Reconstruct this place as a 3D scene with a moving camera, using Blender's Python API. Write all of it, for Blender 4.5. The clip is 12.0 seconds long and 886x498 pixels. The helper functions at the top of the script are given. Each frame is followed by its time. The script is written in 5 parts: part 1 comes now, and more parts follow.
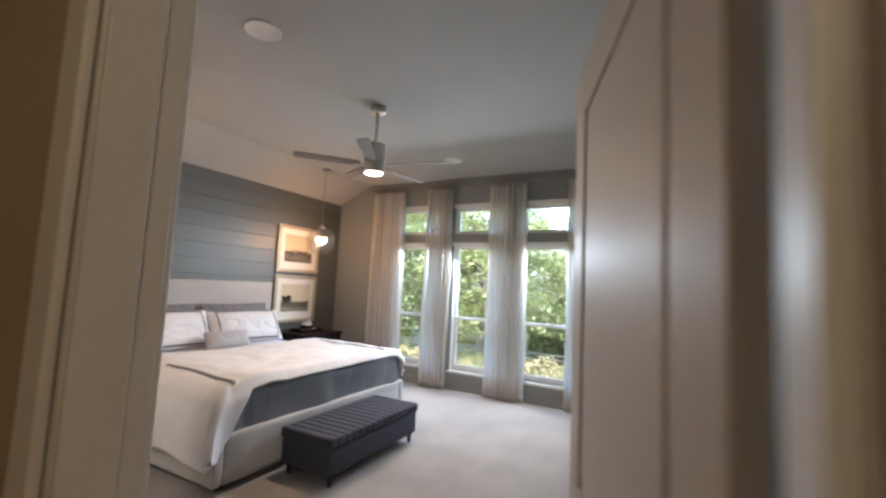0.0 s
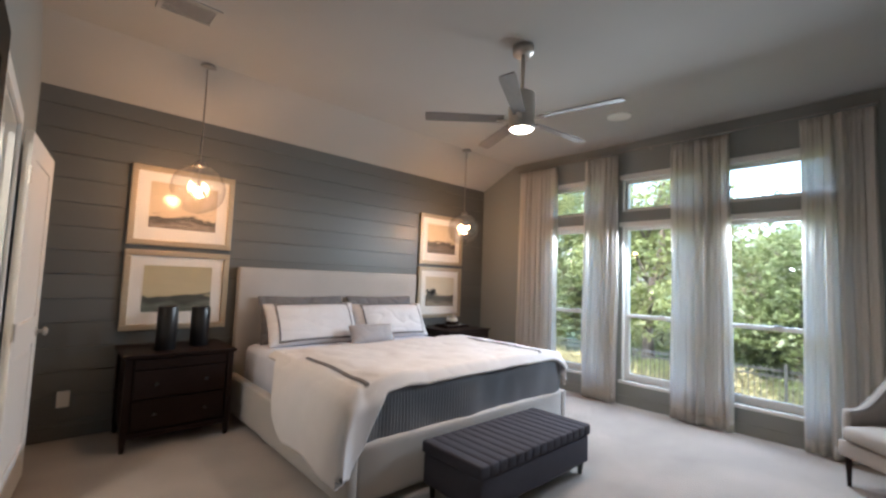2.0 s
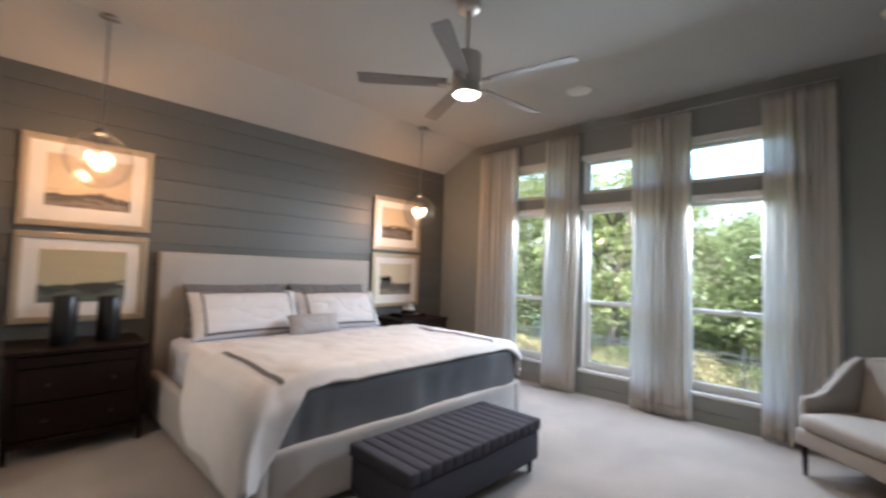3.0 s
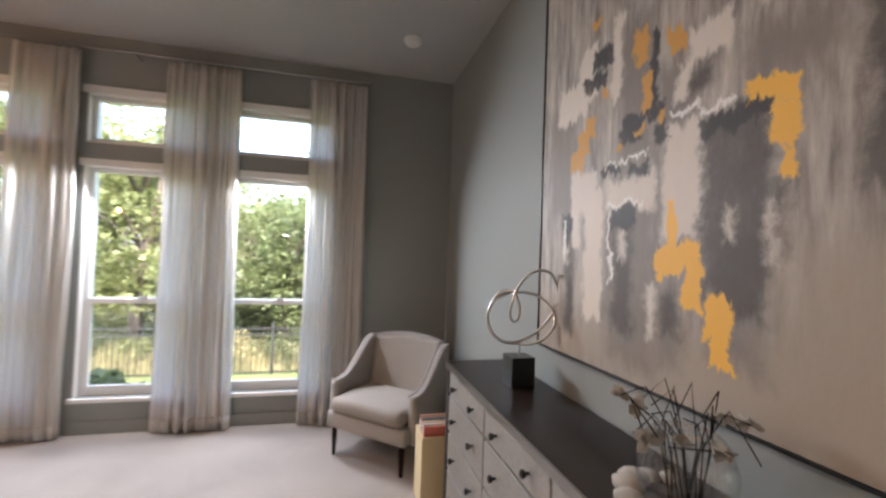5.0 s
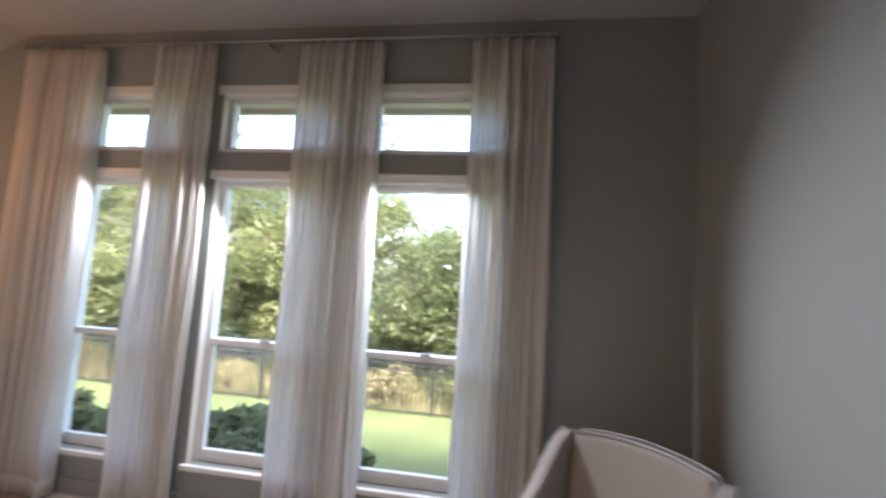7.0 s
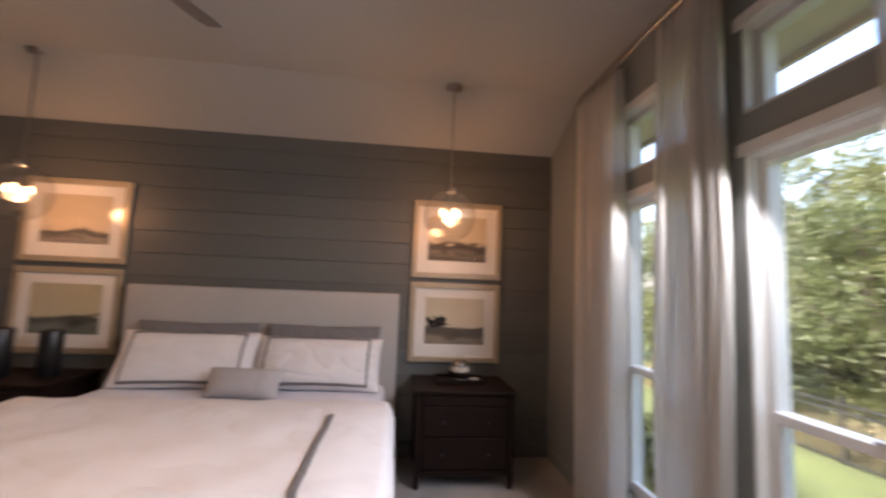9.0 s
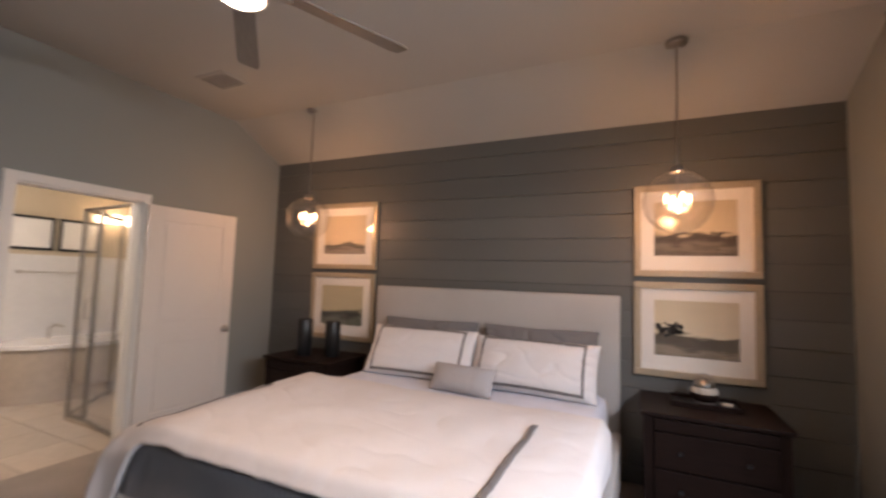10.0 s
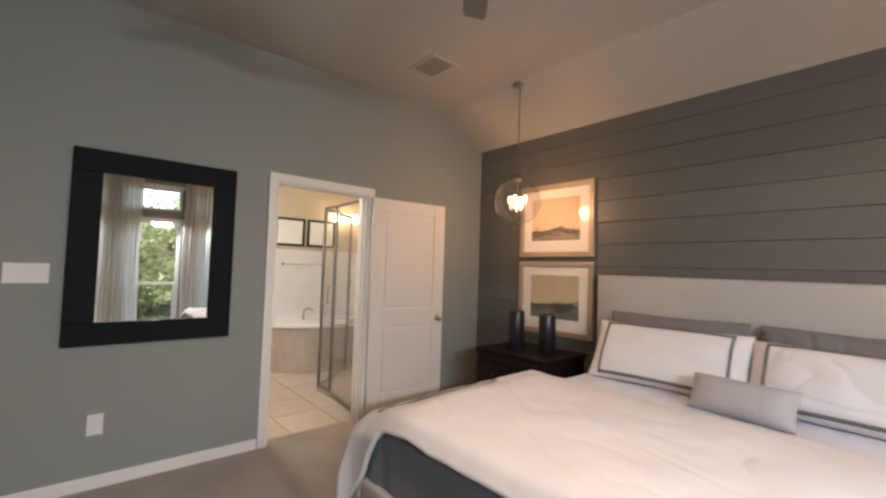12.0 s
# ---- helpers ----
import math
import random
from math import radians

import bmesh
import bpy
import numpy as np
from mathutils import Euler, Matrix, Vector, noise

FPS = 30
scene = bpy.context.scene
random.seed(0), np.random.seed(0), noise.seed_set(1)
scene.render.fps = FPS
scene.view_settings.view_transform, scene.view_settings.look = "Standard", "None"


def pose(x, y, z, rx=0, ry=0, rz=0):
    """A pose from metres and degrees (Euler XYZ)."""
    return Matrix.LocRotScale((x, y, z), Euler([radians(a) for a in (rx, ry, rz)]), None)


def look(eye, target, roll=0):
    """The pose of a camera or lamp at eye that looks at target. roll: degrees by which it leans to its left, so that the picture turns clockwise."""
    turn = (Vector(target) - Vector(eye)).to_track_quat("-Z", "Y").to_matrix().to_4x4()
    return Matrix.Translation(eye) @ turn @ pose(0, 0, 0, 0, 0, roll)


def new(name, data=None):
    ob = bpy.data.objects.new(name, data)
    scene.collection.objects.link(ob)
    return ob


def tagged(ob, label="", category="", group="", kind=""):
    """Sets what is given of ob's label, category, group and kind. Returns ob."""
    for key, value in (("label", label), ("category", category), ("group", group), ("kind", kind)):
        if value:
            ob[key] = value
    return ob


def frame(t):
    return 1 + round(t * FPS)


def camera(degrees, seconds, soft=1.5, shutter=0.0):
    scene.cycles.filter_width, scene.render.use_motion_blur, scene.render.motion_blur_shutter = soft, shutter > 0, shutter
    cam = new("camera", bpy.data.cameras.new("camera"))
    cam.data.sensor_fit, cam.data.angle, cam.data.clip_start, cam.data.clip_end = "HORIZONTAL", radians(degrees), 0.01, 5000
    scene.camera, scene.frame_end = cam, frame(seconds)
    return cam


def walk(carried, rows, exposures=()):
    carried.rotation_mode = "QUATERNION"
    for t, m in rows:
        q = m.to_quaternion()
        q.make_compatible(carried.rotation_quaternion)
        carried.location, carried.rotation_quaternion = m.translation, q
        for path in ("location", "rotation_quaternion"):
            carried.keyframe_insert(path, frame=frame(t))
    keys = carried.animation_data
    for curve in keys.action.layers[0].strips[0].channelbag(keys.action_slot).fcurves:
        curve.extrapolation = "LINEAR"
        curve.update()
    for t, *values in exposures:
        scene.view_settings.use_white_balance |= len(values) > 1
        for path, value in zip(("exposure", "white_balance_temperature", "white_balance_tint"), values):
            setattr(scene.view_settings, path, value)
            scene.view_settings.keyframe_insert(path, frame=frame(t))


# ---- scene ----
cam = camera(93.1, 12.0, soft=2.5, shutter=0.5)
PATH = [
    (0, (-0.39, -4.939, 1.459), (1.369, -4.002, 1.633), 2.8),
    (0.5, (-0.131, -4.715, 1.425), (1.539, -3.629, 1.604), 2.3),
    (1, (0.024, -4.537, 1.415), (1.602, -3.32, 1.587), 2.3),
    (1.5, (0.128, -4.442, 1.39), (1.584, -3.081, 1.559), 2.2),
    (2, (0.203, -4.431, 1.352), (1.548, -2.957, 1.493), 2.2),
    (2.5, (0.36, -4.43, 1.327), (1.656, -2.911, 1.441), 2.1),
    (3, (0.596, -4.372, 1.313), (2.03, -2.981, 1.412), 1.9),
    (3.5, (0.733, -4.31, 1.341), (2.512, -3.401, 1.421), 2.2),
    (3.7, (0.816, -4.282, 1.356), (2.703, -3.623, 1.425), 2.2),
    (5.3, (1.496, -4.116, 1.434), (3.4, -4.723, 1.505), 1.8),
    (5.5, (1.641, -4.134, 1.44), (3.53, -4.785, 1.528), 1.7),
    (6, (2.029, -4.088, 1.429), (3.934, -4.684, 1.553), 2.3),
    (6.1, (2.047, -4.095, 1.448), (3.978, -4.609, 1.546), 1.6),
    (6.5, (2.287, -4.087, 1.444), (4.276, -4.259, 1.556), 1.9),
    (8.3, (3.435, -3.96, 1.461), (4.572, -2.328, 1.671), 2.3),
    (8.5, (3.531, -3.92, 1.452), (4.41, -2.136, 1.669), 2.3),
    (9, (3.665, -3.767, 1.433), (3.879, -1.788, 1.632), 2.3),
    (9.5, (3.752, -3.612, 1.421), (3.378, -1.656, 1.602), 2.2),
    (10, (3.834, -3.574, 1.472), (2.986, -1.769, 1.616), 1.9),
    (10.5, (3.912, -3.556, 1.397), (2.715, -1.959, 1.532), 1.8),
    (11, (3.901, -3.534, 1.363), (2.506, -2.105, 1.474), 1.8),
    (11.5, (3.698, -3.505, 1.365), (2.209, -2.173, 1.464), 1.7),
    (12, (3.352, -3.399, 1.406), (1.832, -2.103, 1.498), 1.8),
]
EXPOSURES = [(0, 3.62, 5600, 5), (1.5, 3.45, 5600, 5), (2.5, 3.4, 5550, 5), (3.5, 3.48, 5600, 5), (5.5, 3.55, 6200, 14), (6.5, 3.5, 5900, 13), (8.3, 2.65, 6200, 17), (9.0, 2.7, 6400, 19),
             (9.8, 2.92, 6450, 18), (10.6, 3.1, 6200, 12), (12, 3.3, 6250, 9)]
walk(cam, [(t, look(eye, target, roll)) for t, eye, target, roll in PATH], EXPOSURES)

# ---- world, sun, exposure ----
world = bpy.data.worlds.new("world")
scene.world = world
world.use_nodes = True
wn = world.node_tree
sky = wn.nodes.new("ShaderNodeTexSky")
sky.sky_type, sky.sun_disc = "NISHITA", False
sky.sun_elevation, sky.sun_rotation = radians(48), radians(-90)
sky.air_density, sky.dust_density = 1.2, 4.0
wn.nodes["Background"].inputs["Strength"].default_value = 0.15
wn.links.new(sky.outputs[0], wn.nodes["Background"].inputs["Color"])
sun = new("sun", bpy.data.lights.new("sun", "SUN"))
sun.data.energy, sun.data.angle, sun.data.color = 1.8, radians(10), (1.0, 0.95, 0.86)
sun.matrix_world = look((-20, -4, 22), (0, 0, 0))
# strip lamps added at each lower window's head, standing in for sky light
for wy, ww in ((-1.57, 0.08), (-2.49, 0.26), (-3.57, 0.26)):
    strip = new("window_fill_strip", bpy.data.lights.new("window_fill_strip", "AREA"))
    strip.data.shape, strip.data.size, strip.data.size_y = "RECTANGLE", ww, 0.05
    strip.data.energy, strip.data.color = 13.8 * ww, (0.95, 0.97, 1.0)
    strip.data.spread = radians(162)
    strip.matrix_world = look((5.05, wy, 1.985), (4.05, wy, 1.17))


# ---- materials ----
def mat(name, color, rough=0.6, metal=0.0, scale=40.0, amount=0.08, bump=0.05, big=2.0, big_amount=0.06, stretch=(1, 1, 1), random_amount=0.0, spec=0.5, coat=0.0, sheen=0.0):
    """A surface with fine grain, a broader unevenness and a little relief."""
    m = bpy.data.materials.new(name)
    m.use_nodes = True
    t, b = m.node_tree, m.node_tree.nodes["Principled BSDF"]
    b.inputs["Roughness"].default_value, b.inputs["Metallic"].default_value = rough, metal
    b.inputs["Specular IOR Level"].default_value = spec
    b.inputs["Coat Weight"].default_value, b.inputs["Sheen Weight"].default_value = coat, sheen
    co = t.nodes.new("ShaderNodeTexCoord")
    mp = t.nodes.new("ShaderNodeMapping")
    mp.inputs["Scale"].default_value = stretch
    t.links.new(co.outputs["Object"], mp.inputs["Vector"])
    fine, broad = t.nodes.new("ShaderNodeTexNoise"), t.nodes.new("ShaderNodeTexNoise")
    for n, s, d in ((fine, scale, 5), (broad, big, 3)):
        n.inputs["Scale"].default_value, n.inputs["Detail"].default_value = s, d
        t.links.new(mp.outputs[0], n.inputs["Vector"])

    def scaled(out, gain):
        r = t.nodes.new("ShaderNodeMapRange")
        r.inputs["From Min"].default_value, r.inputs["From Max"].default_value = 0.25, 0.75
        r.inputs["To Min"].default_value, r.inputs["To Max"].default_value = 1 - gain, 1 + gain
        t.links.new(out, r.inputs["Value"])
        return r.outputs[0]
    mul = t.nodes.new("ShaderNodeMath")
    mul.operation = "MULTIPLY"
    t.links.new(scaled(fine.outputs["Fac"], amount), mul.inputs[0])
    t.links.new(scaled(broad.outputs["Fac"], big_amount), mul.inputs[1])
    gain = mul.outputs[0]
    if random_amount:
        info = t.nodes.new("ShaderNodeObjectInfo")
        again = t.nodes.new("ShaderNodeMath")
        again.operation = "MULTIPLY"
        t.links.new(gain, again.inputs[0])
        t.links.new(scaled(info.outputs["Random"], random_amount), again.inputs[1])
        gain = again.outputs[0]
    vm = t.nodes.new("ShaderNodeVectorMath")
    vm.operation = "SCALE"
    vm.inputs[0].default_value = color
    t.links.new(gain, vm.inputs["Scale"])
    t.links.new(vm.outputs[0], b.inputs["Base Color"])
    if bump:
        bp = t.nodes.new("ShaderNodeBump")
        bp.inputs["Strength"].default_value, bp.inputs["Distance"].default_value = bump, 0.01
        t.links.new(fine.outputs["Fac"], bp.inputs["Height"])
        t.links.new(bp.outputs[0], b.inputs["Normal"])
    return m


def glow(name, color, strength):
    m = bpy.data.materials.new(name)
    m.use_nodes = True
    b = m.node_tree.nodes["Principled BSDF"]
    b.inputs["Base Color"].default_value = (*color, 1)
    b.inputs["Emission Color"].default_value, b.inputs["Emission Strength"].default_value = (*color, 1), strength
    return m


def glass(name, rough=0.0, tint=(1, 1, 1), base=0.035):
    """Thin glass: mostly clear, with a sharp reflection."""
    m = bpy.data.materials.new(name)
    m.use_nodes = True
    t = m.node_tree
    t.nodes.remove(t.nodes["Principled BSDF"])
    clear, both, lw = t.nodes.new("ShaderNodeBsdfTransparent"), t.nodes.new("ShaderNodeMixShader"), t.nodes.new("ShaderNodeLayerWeight")
    shine = t.nodes.new("ShaderNodeBsdfGlossy")
    clear.inputs["Color"].default_value = (*tint, 1)
    shine.inputs["Roughness"].default_value = rough
    lw.inputs["Blend"].default_value = 0.5
    pw, ad = t.nodes.new("ShaderNodeMath"), t.nodes.new("ShaderNodeMath")
    pw.operation, ad.operation = "POWER", "MULTIPLY_ADD"
    pw.inputs[1].default_value, ad.inputs[1].default_value, ad.inputs[2].default_value = 4.0, 0.6, base
    t.links.new(lw.outputs["Facing"], pw.inputs[0])
    t.links.new(pw.outputs[0], ad.inputs[0])
    t.links.new(ad.outputs[0], both.inputs[0])
    t.links.new(clear.outputs[0], both.inputs[1])
    t.links.new(shine.outputs[0], both.inputs[2])
    t.links.new(both.outputs[0], t.nodes["Material Output"].inputs["Surface"])
    return m


def sheer(name, color, through_amount, open_weave):
    """Woven cloth that lets part of the light through."""
    m = mat(name, color, 0.9, scale=300, amount=0.06, bump=0.15, big=3, big_amount=0.04, stretch=(1, 1, 0.15))
    t = m.node_tree
    tr, both = t.nodes.new("ShaderNodeBsdfTranslucent"), t.nodes.new("ShaderNodeMixShader")
    tr.inputs["Color"].default_value = (*color, 1)
    both.inputs[0].default_value = through_amount
    t.links.new(t.nodes["Principled BSDF"].outputs[0], both.inputs[1])
    t.links.new(tr.outputs[0], both.inputs[2])
    clear, woven = t.nodes.new("ShaderNodeBsdfTransparent"), t.nodes.new("ShaderNodeMixShader")
    woven.inputs[0].default_value = open_weave
    t.links.new(both.outputs[0], woven.inputs[1])
    t.links.new(clear.outputs[0], woven.inputs[2])
    t.links.new(woven.outputs[0], t.nodes["Material Output"].inputs["Surface"])
    return m


M_WALL = mat("grey_wall_paint", (0.255, 0.265, 0.25), 0.7, scale=220, amount=0.03, bump=0.12, big=1.2, big_amount=0.03)
M_BOARD = mat("dark_grey_board_paint", (0.122, 0.125, 0.119), 0.42, scale=160, amount=0.04, bump=0.08, stretch=(0.15, 1, 1), random_amount=0.05)
M_GAP = mat("board_gap", (0.03, 0.03, 0.03), 0.8)
M_CEIL = mat("ceiling_paint", (0.40, 0.395, 0.375), 0.85, scale=260, amount=0.03, bump=0.15, big_amount=0.02)
M_TRIM = mat("white_trim_paint", (0.74, 0.72, 0.68), 0.42, scale=90, amount=0.02, bump=0.02, big_amount=0.02)
M_DOOR = mat("white_door_paint", (0.66, 0.62, 0.57), 0.52, scale=120, amount=0.02, bump=0.03, stretch=(1, 1, 0.2), big_amount=0.03, spec=0.25)
M_CARPET = mat("carpet", (0.385, 0.34, 0.305), 1.0, scale=420, amount=0.22, bump=0.7, big=1.9, big_amount=0.17, spec=0.1, sheen=0.2)
M_LINEN = mat("light_grey_upholstery", (0.44, 0.42, 0.40), 0.95, scale=500, amount=0.1, bump=0.3, spec=0.1, sheen=0.1)
M_WHITE = mat("white_cotton", (0.68, 0.655, 0.655), 0.95, scale=350, amount=0.03, bump=0.12, big=6, big_amount=0.03, spec=0.1)
M_SHEET = mat("pale_blue_sheet", (0.66, 0.68, 0.76), 0.9, scale=350, amount=0.03, bump=0.1, big=6, spec=0.1)
M_STRIPE = mat("grey_ribbon", (0.16, 0.15, 0.15), 0.8, scale=300)
M_COVER = mat("dark_grey_coverlet", (0.13, 0.135, 0.15), 0.8, scale=260, amount=0.15, bump=0.3, stretch=(1, 1, 0.3), sheen=0.2)
M_SHAM = mat("grey_sham", (0.17, 0.165, 0.17), 0.85, scale=260, amount=0.1, bump=0.2)
M_LUMBAR = mat("silver_grey_cushion", (0.40, 0.38, 0.38), 0.8, scale=260, amount=0.12, bump=0.3)
M_BENCH = mat("slate_upholstery", (0.066, 0.066, 0.082), 0.95, scale=420, amount=0.18, bump=0.3, spec=0.15)
M_DARKWOOD = mat("espresso_wood", (0.014, 0.0075, 0.006), 0.45, scale=60, amount=0.25, bump=0.06, stretch=(0.2, 1, 1), spec=0.10)
M_BLACK = mat("black_lacquer", (0.012, 0.012, 0.013), 0.3, scale=80, amount=0.1, bump=0.02)
M_DRESSER = mat("dark_brown_dresser_top", (0.020, 0.013, 0.010), 0.32, scale=50, amount=0.25, bump=0.03, stretch=(0.2, 1, 1), spec=0.3)
M_BLACKFRAME = mat("black_mirror_frame", (0.005, 0.0075, 0.0075), 0.6, scale=120, amount=0.15, bump=0.05, spec=0.12)
M_DRAWER = mat("silver_leaf_drawer", (0.36, 0.34, 0.31), 0.38, metal=0.5, scale=60, amount=0.12, bump=0.05)
M_CHROME = mat("brushed_nickel", (0.55, 0.52, 0.48), 0.36, metal=1.0, scale=200, amount=0.05, bump=0.02)
M_STEEL = mat("dark_nickel", (0.32, 0.30, 0.28), 0.3, metal=1.0, scale=200, amount=0.05, bump=0.02)
M_CHAMP = mat("champagne_frame", (0.44, 0.37, 0.27), 0.4, metal=0.35, scale=70, amount=0.12, bump=0.08)
M_MAT = mat("white_mat_board", (0.78, 0.75, 0.70), 0.9, scale=300, amount=0.02, bump=0.04)
M_CURTAIN = sheer("ivory_linen_curtain", (0.84, 0.81, 0.765), 0.58, 0.14)
M_GLASS = glass("window_glass")
M_GLOBE = glass("globe_glass", base=0.14)
M_VINYL = mat("window_vinyl", (0.70, 0.69, 0.66), 0.4, scale=90, amount=0.02, bump=0.02)
M_BULB = glow("bulb_glow", (1.0, 0.48, 0.18), 4.0)
M_FANLIGHT = glow("fan_light_glow", (1.0, 0.80, 0.60), 1.7)
# glow of the added hall and bathroom lamps
M_CAN = glow("added_lamp_glow", (1.0, 0.70, 0.42), 1.7)
M_PLASTIC = mat("white_plastic", (0.72, 0.70, 0.66), 0.4, scale=60, amount=0.02, bump=0.0)
M_MIRROR = mat("mirror_silver", (0.9, 0.92, 0.9), 0.01, metal=1.0, scale=5, amount=0.0, bump=0.0, big_amount=0.0)
M_TILE = mat("beige_bath_tile", (0.50, 0.43, 0.36), 0.35, scale=14, amount=0.08, bump=0.02, big_amount=0.06, random_amount=0.06)
M_GROUT = mat("grout", (0.36, 0.31, 0.27), 0.9, scale=90)
M_BATHWALL = mat("tan_bath_paint", (0.56, 0.47, 0.34), 0.7, scale=200, amount=0.03, bump=0.08)
M_WHITETILE = mat("white_wall_tile", (0.72, 0.70, 0.68), 0.3, scale=20, amount=0.03, bump=0.01)
M_TUB = mat("white_acrylic", (0.82, 0.82, 0.82), 0.15, scale=20, amount=0.01, bump=0.0)
M_HALL = mat("hall_wall_paint", (0.42, 0.34, 0.24), 0.7, scale=220, amount=0.03, bump=0.1)
M_GRASS = mat("lawn", (0.09, 0.112, 0.03), 0.9, scale=60, amount=0.35, bump=0.5, big=0.7, big_amount=0.3)
M_BARK = mat("bark", (0.09, 0.07, 0.055), 0.95, scale=14, amount=0.4, bump=0.7, stretch=(1, 1, 0.25))


def foliage(name, color, shine):
    """Leaves: broad colour drift from clump to clump, and light coming through them."""
    m = mat(name, color, 0.55, scale=7, amount=0.3, bump=0.0, big=0.8, big_amount=0.4)
    t = m.node_tree
    tr, both = t.nodes.new("ShaderNodeBsdfTranslucent"), t.nodes.new("ShaderNodeMixShader")
    tr.inputs["Color"].default_value = (*shine, 1)
    both.inputs[0].default_value = 0.45
    t.links.new(t.nodes["Principled BSDF"].outputs[0], both.inputs[1])
    t.links.new(tr.outputs[0], both.inputs[2])
    t.links.new(both.outputs[0], t.nodes["Material Output"].inputs["Surface"])
    return m


M_LEAF = foliage("leaf", (0.135, 0.15, 0.055), (0.24, 0.26, 0.09))
M_LEAF2 = foliage("leaf_dark", (0.095, 0.115, 0.045), (0.17, 0.20, 0.075))
M_CHAIR = mat("beige_chair_cloth", (0.34, 0.305, 0.275), 0.95, scale=480, amount=0.12, bump=0.3, spec=0.1, sheen=0.1)
M_BLADE = mat("grey_blade", (0.20, 0.18, 0.165), 0.55, scale=60, amount=0.1, bump=0.03, stretch=(0.2, 1, 1))
M_DRYGRASS = mat("dry_brush", (0.22, 0.19, 0.09), 0.95, scale=30, amount=0.35, bump=0.6, big=1.0, big_amount=0.3)
M_IRON = mat("black_iron", (0.015, 0.015, 0.015), 0.5, scale=60)
M_SOFFIT = mat("soffit_paint", (0.66, 0.56, 0.45), 0.8, scale=60)
M_STONE = mat("pale_stone", (0.45, 0.42, 0.37), 0.9, scale=12, amount=0.2, bump=0.3)
M_CREAM = mat("cream_box", (0.62, 0.50, 0.30), 0.7, scale=80, amount=0.05, bump=0.05)


# ---- building helpers ----
def box(bm, x0, x1, y0, y1, z0, z1, bevel=0.0, seg=2):
    m = Matrix.LocRotScale(((x0 + x1) / 2, (y0 + y1) / 2, (z0 + z1) / 2), None, (abs(x1 - x0), abs(y1 - y0), abs(z1 - z0)))
    vs = bmesh.ops.create_cube(bm, size=1, matrix=m)["verts"]
    if bevel:
        bmesh.ops.bevel(bm, geom=list({e for v in vs for e in v.link_edges}), offset=bevel, segments=seg, affect="EDGES", profile=0.5)


def boxes(*rows, bevel=0.0):
    bm = bmesh.new()
    for r in rows:
        box(bm, *r, bevel=bevel)
    return bm


def ring(bm, centre, axis_u, axis_v, r, n):
    return [bm.verts.new(Vector(centre) + axis_u * (r * math.cos(2 * math.pi * i / n)) + axis_v * (r * math.sin(2 * math.pi * i / n))) for i in range(n)]


def tube(bm, pts, r, n=10, closed=False):
    """A round bar along points; r may be one radius or one for each point."""
    pts = [Vector(p) for p in pts]
    rs = r if isinstance(r, (list, tuple)) else [r] * len(pts)
    rows, up = [], None
    for i, p in enumerate(pts):
        a = pts[(i - 1) % len(pts)] if (i or closed) else pts[i]
        b = pts[(i + 1) % len(pts)] if (i < len(pts) - 1 or closed) else pts[i]
        d = (b - a).normalized()
        if up is None:
            up = Vector((0, 0, 1)) if abs(d.z) < 0.9 else Vector((1, 0, 0))
        u = (up - d * up.dot(d)).normalized()
        up = u
        rows.append(ring(bm, p, u, d.cross(u), rs[i], n))
    k = len(rows)
    for i in range(k if closed else k - 1):
        a, b = rows[i], rows[(i + 1) % k]
        for j in range(n):
            bm.faces.new((a[j], a[(j + 1) % n], b[(j + 1) % n], b[j]))
    if not closed:
        bm.faces.new(rows[0][::-1])
        bm.faces.new(rows[-1])


def lathe(bm, profile, centre=(0, 0, 0), n=24):
    """Turns a profile of (radius, height) round a vertical axis."""
    c, X, Y = Vector(centre), Vector((1, 0, 0)), Vector((0, 1, 0))
    rows = [ring(bm, c + Vector((0, 0, z)), X, Y, max(r, 1e-4), n) for r, z in profile]
    for a, b in zip(rows, rows[1:]):
        for j in range(n):
            bm.faces.new((a[j], a[(j + 1) % n], b[(j + 1) % n], b[j]))
    bm.faces.new(rows[0][::-1])
    bm.faces.new(rows[-1])


def sheet(bm, nu, nv, place):
    """A surface of nu x nv cells whose points come from place(u, v), u and v from 0 to 1."""
    vs = [[bm.verts.new(place(i / nu, j / nv)) for j in range(nv + 1)] for i in range(nu + 1)]
    for i in range(nu):
        for j in range(nv):
            bm.faces.new((vs[i][j], vs[i + 1][j], vs[i + 1][j + 1], vs[i][j + 1]))


def mesh_of(name, bm, material, smooth=False):
    bmesh.ops.recalc_face_normals(bm, faces=bm.faces)
    me = bpy.data.meshes.new(name)
    bm.to_mesh(me)
    bm.free()
    me.materials.append(material)
    if smooth:
        me.polygons.foreach_set("use_smooth", [True] * len(me.polygons))
    return me


def part(name, bm, material, parent=None, label="", smooth=False):
    ob = new(name, mesh_of(name, bm, material, smooth))
    ob.parent = parent
    if label:
        ob["label"] = label
    return ob


def structure(name, bm, material, label=""):
    return tagged(part(name, bm, material), label=label, category=name.split("_")[0], kind="structure")


def thing(name, label, category, m=None, group=""):
    ob = new(name)
    ob.empty_display_size = 0.1
    if m is not None:
        ob.matrix_world = m
    return tagged(ob, label=label, category=category, group=group)


def thicken(ob, amount, offset=-1):
    s = ob.modifiers.new("thickness", "SOLIDIFY")
    s.thickness, s.offset = amount, offset
    return ob


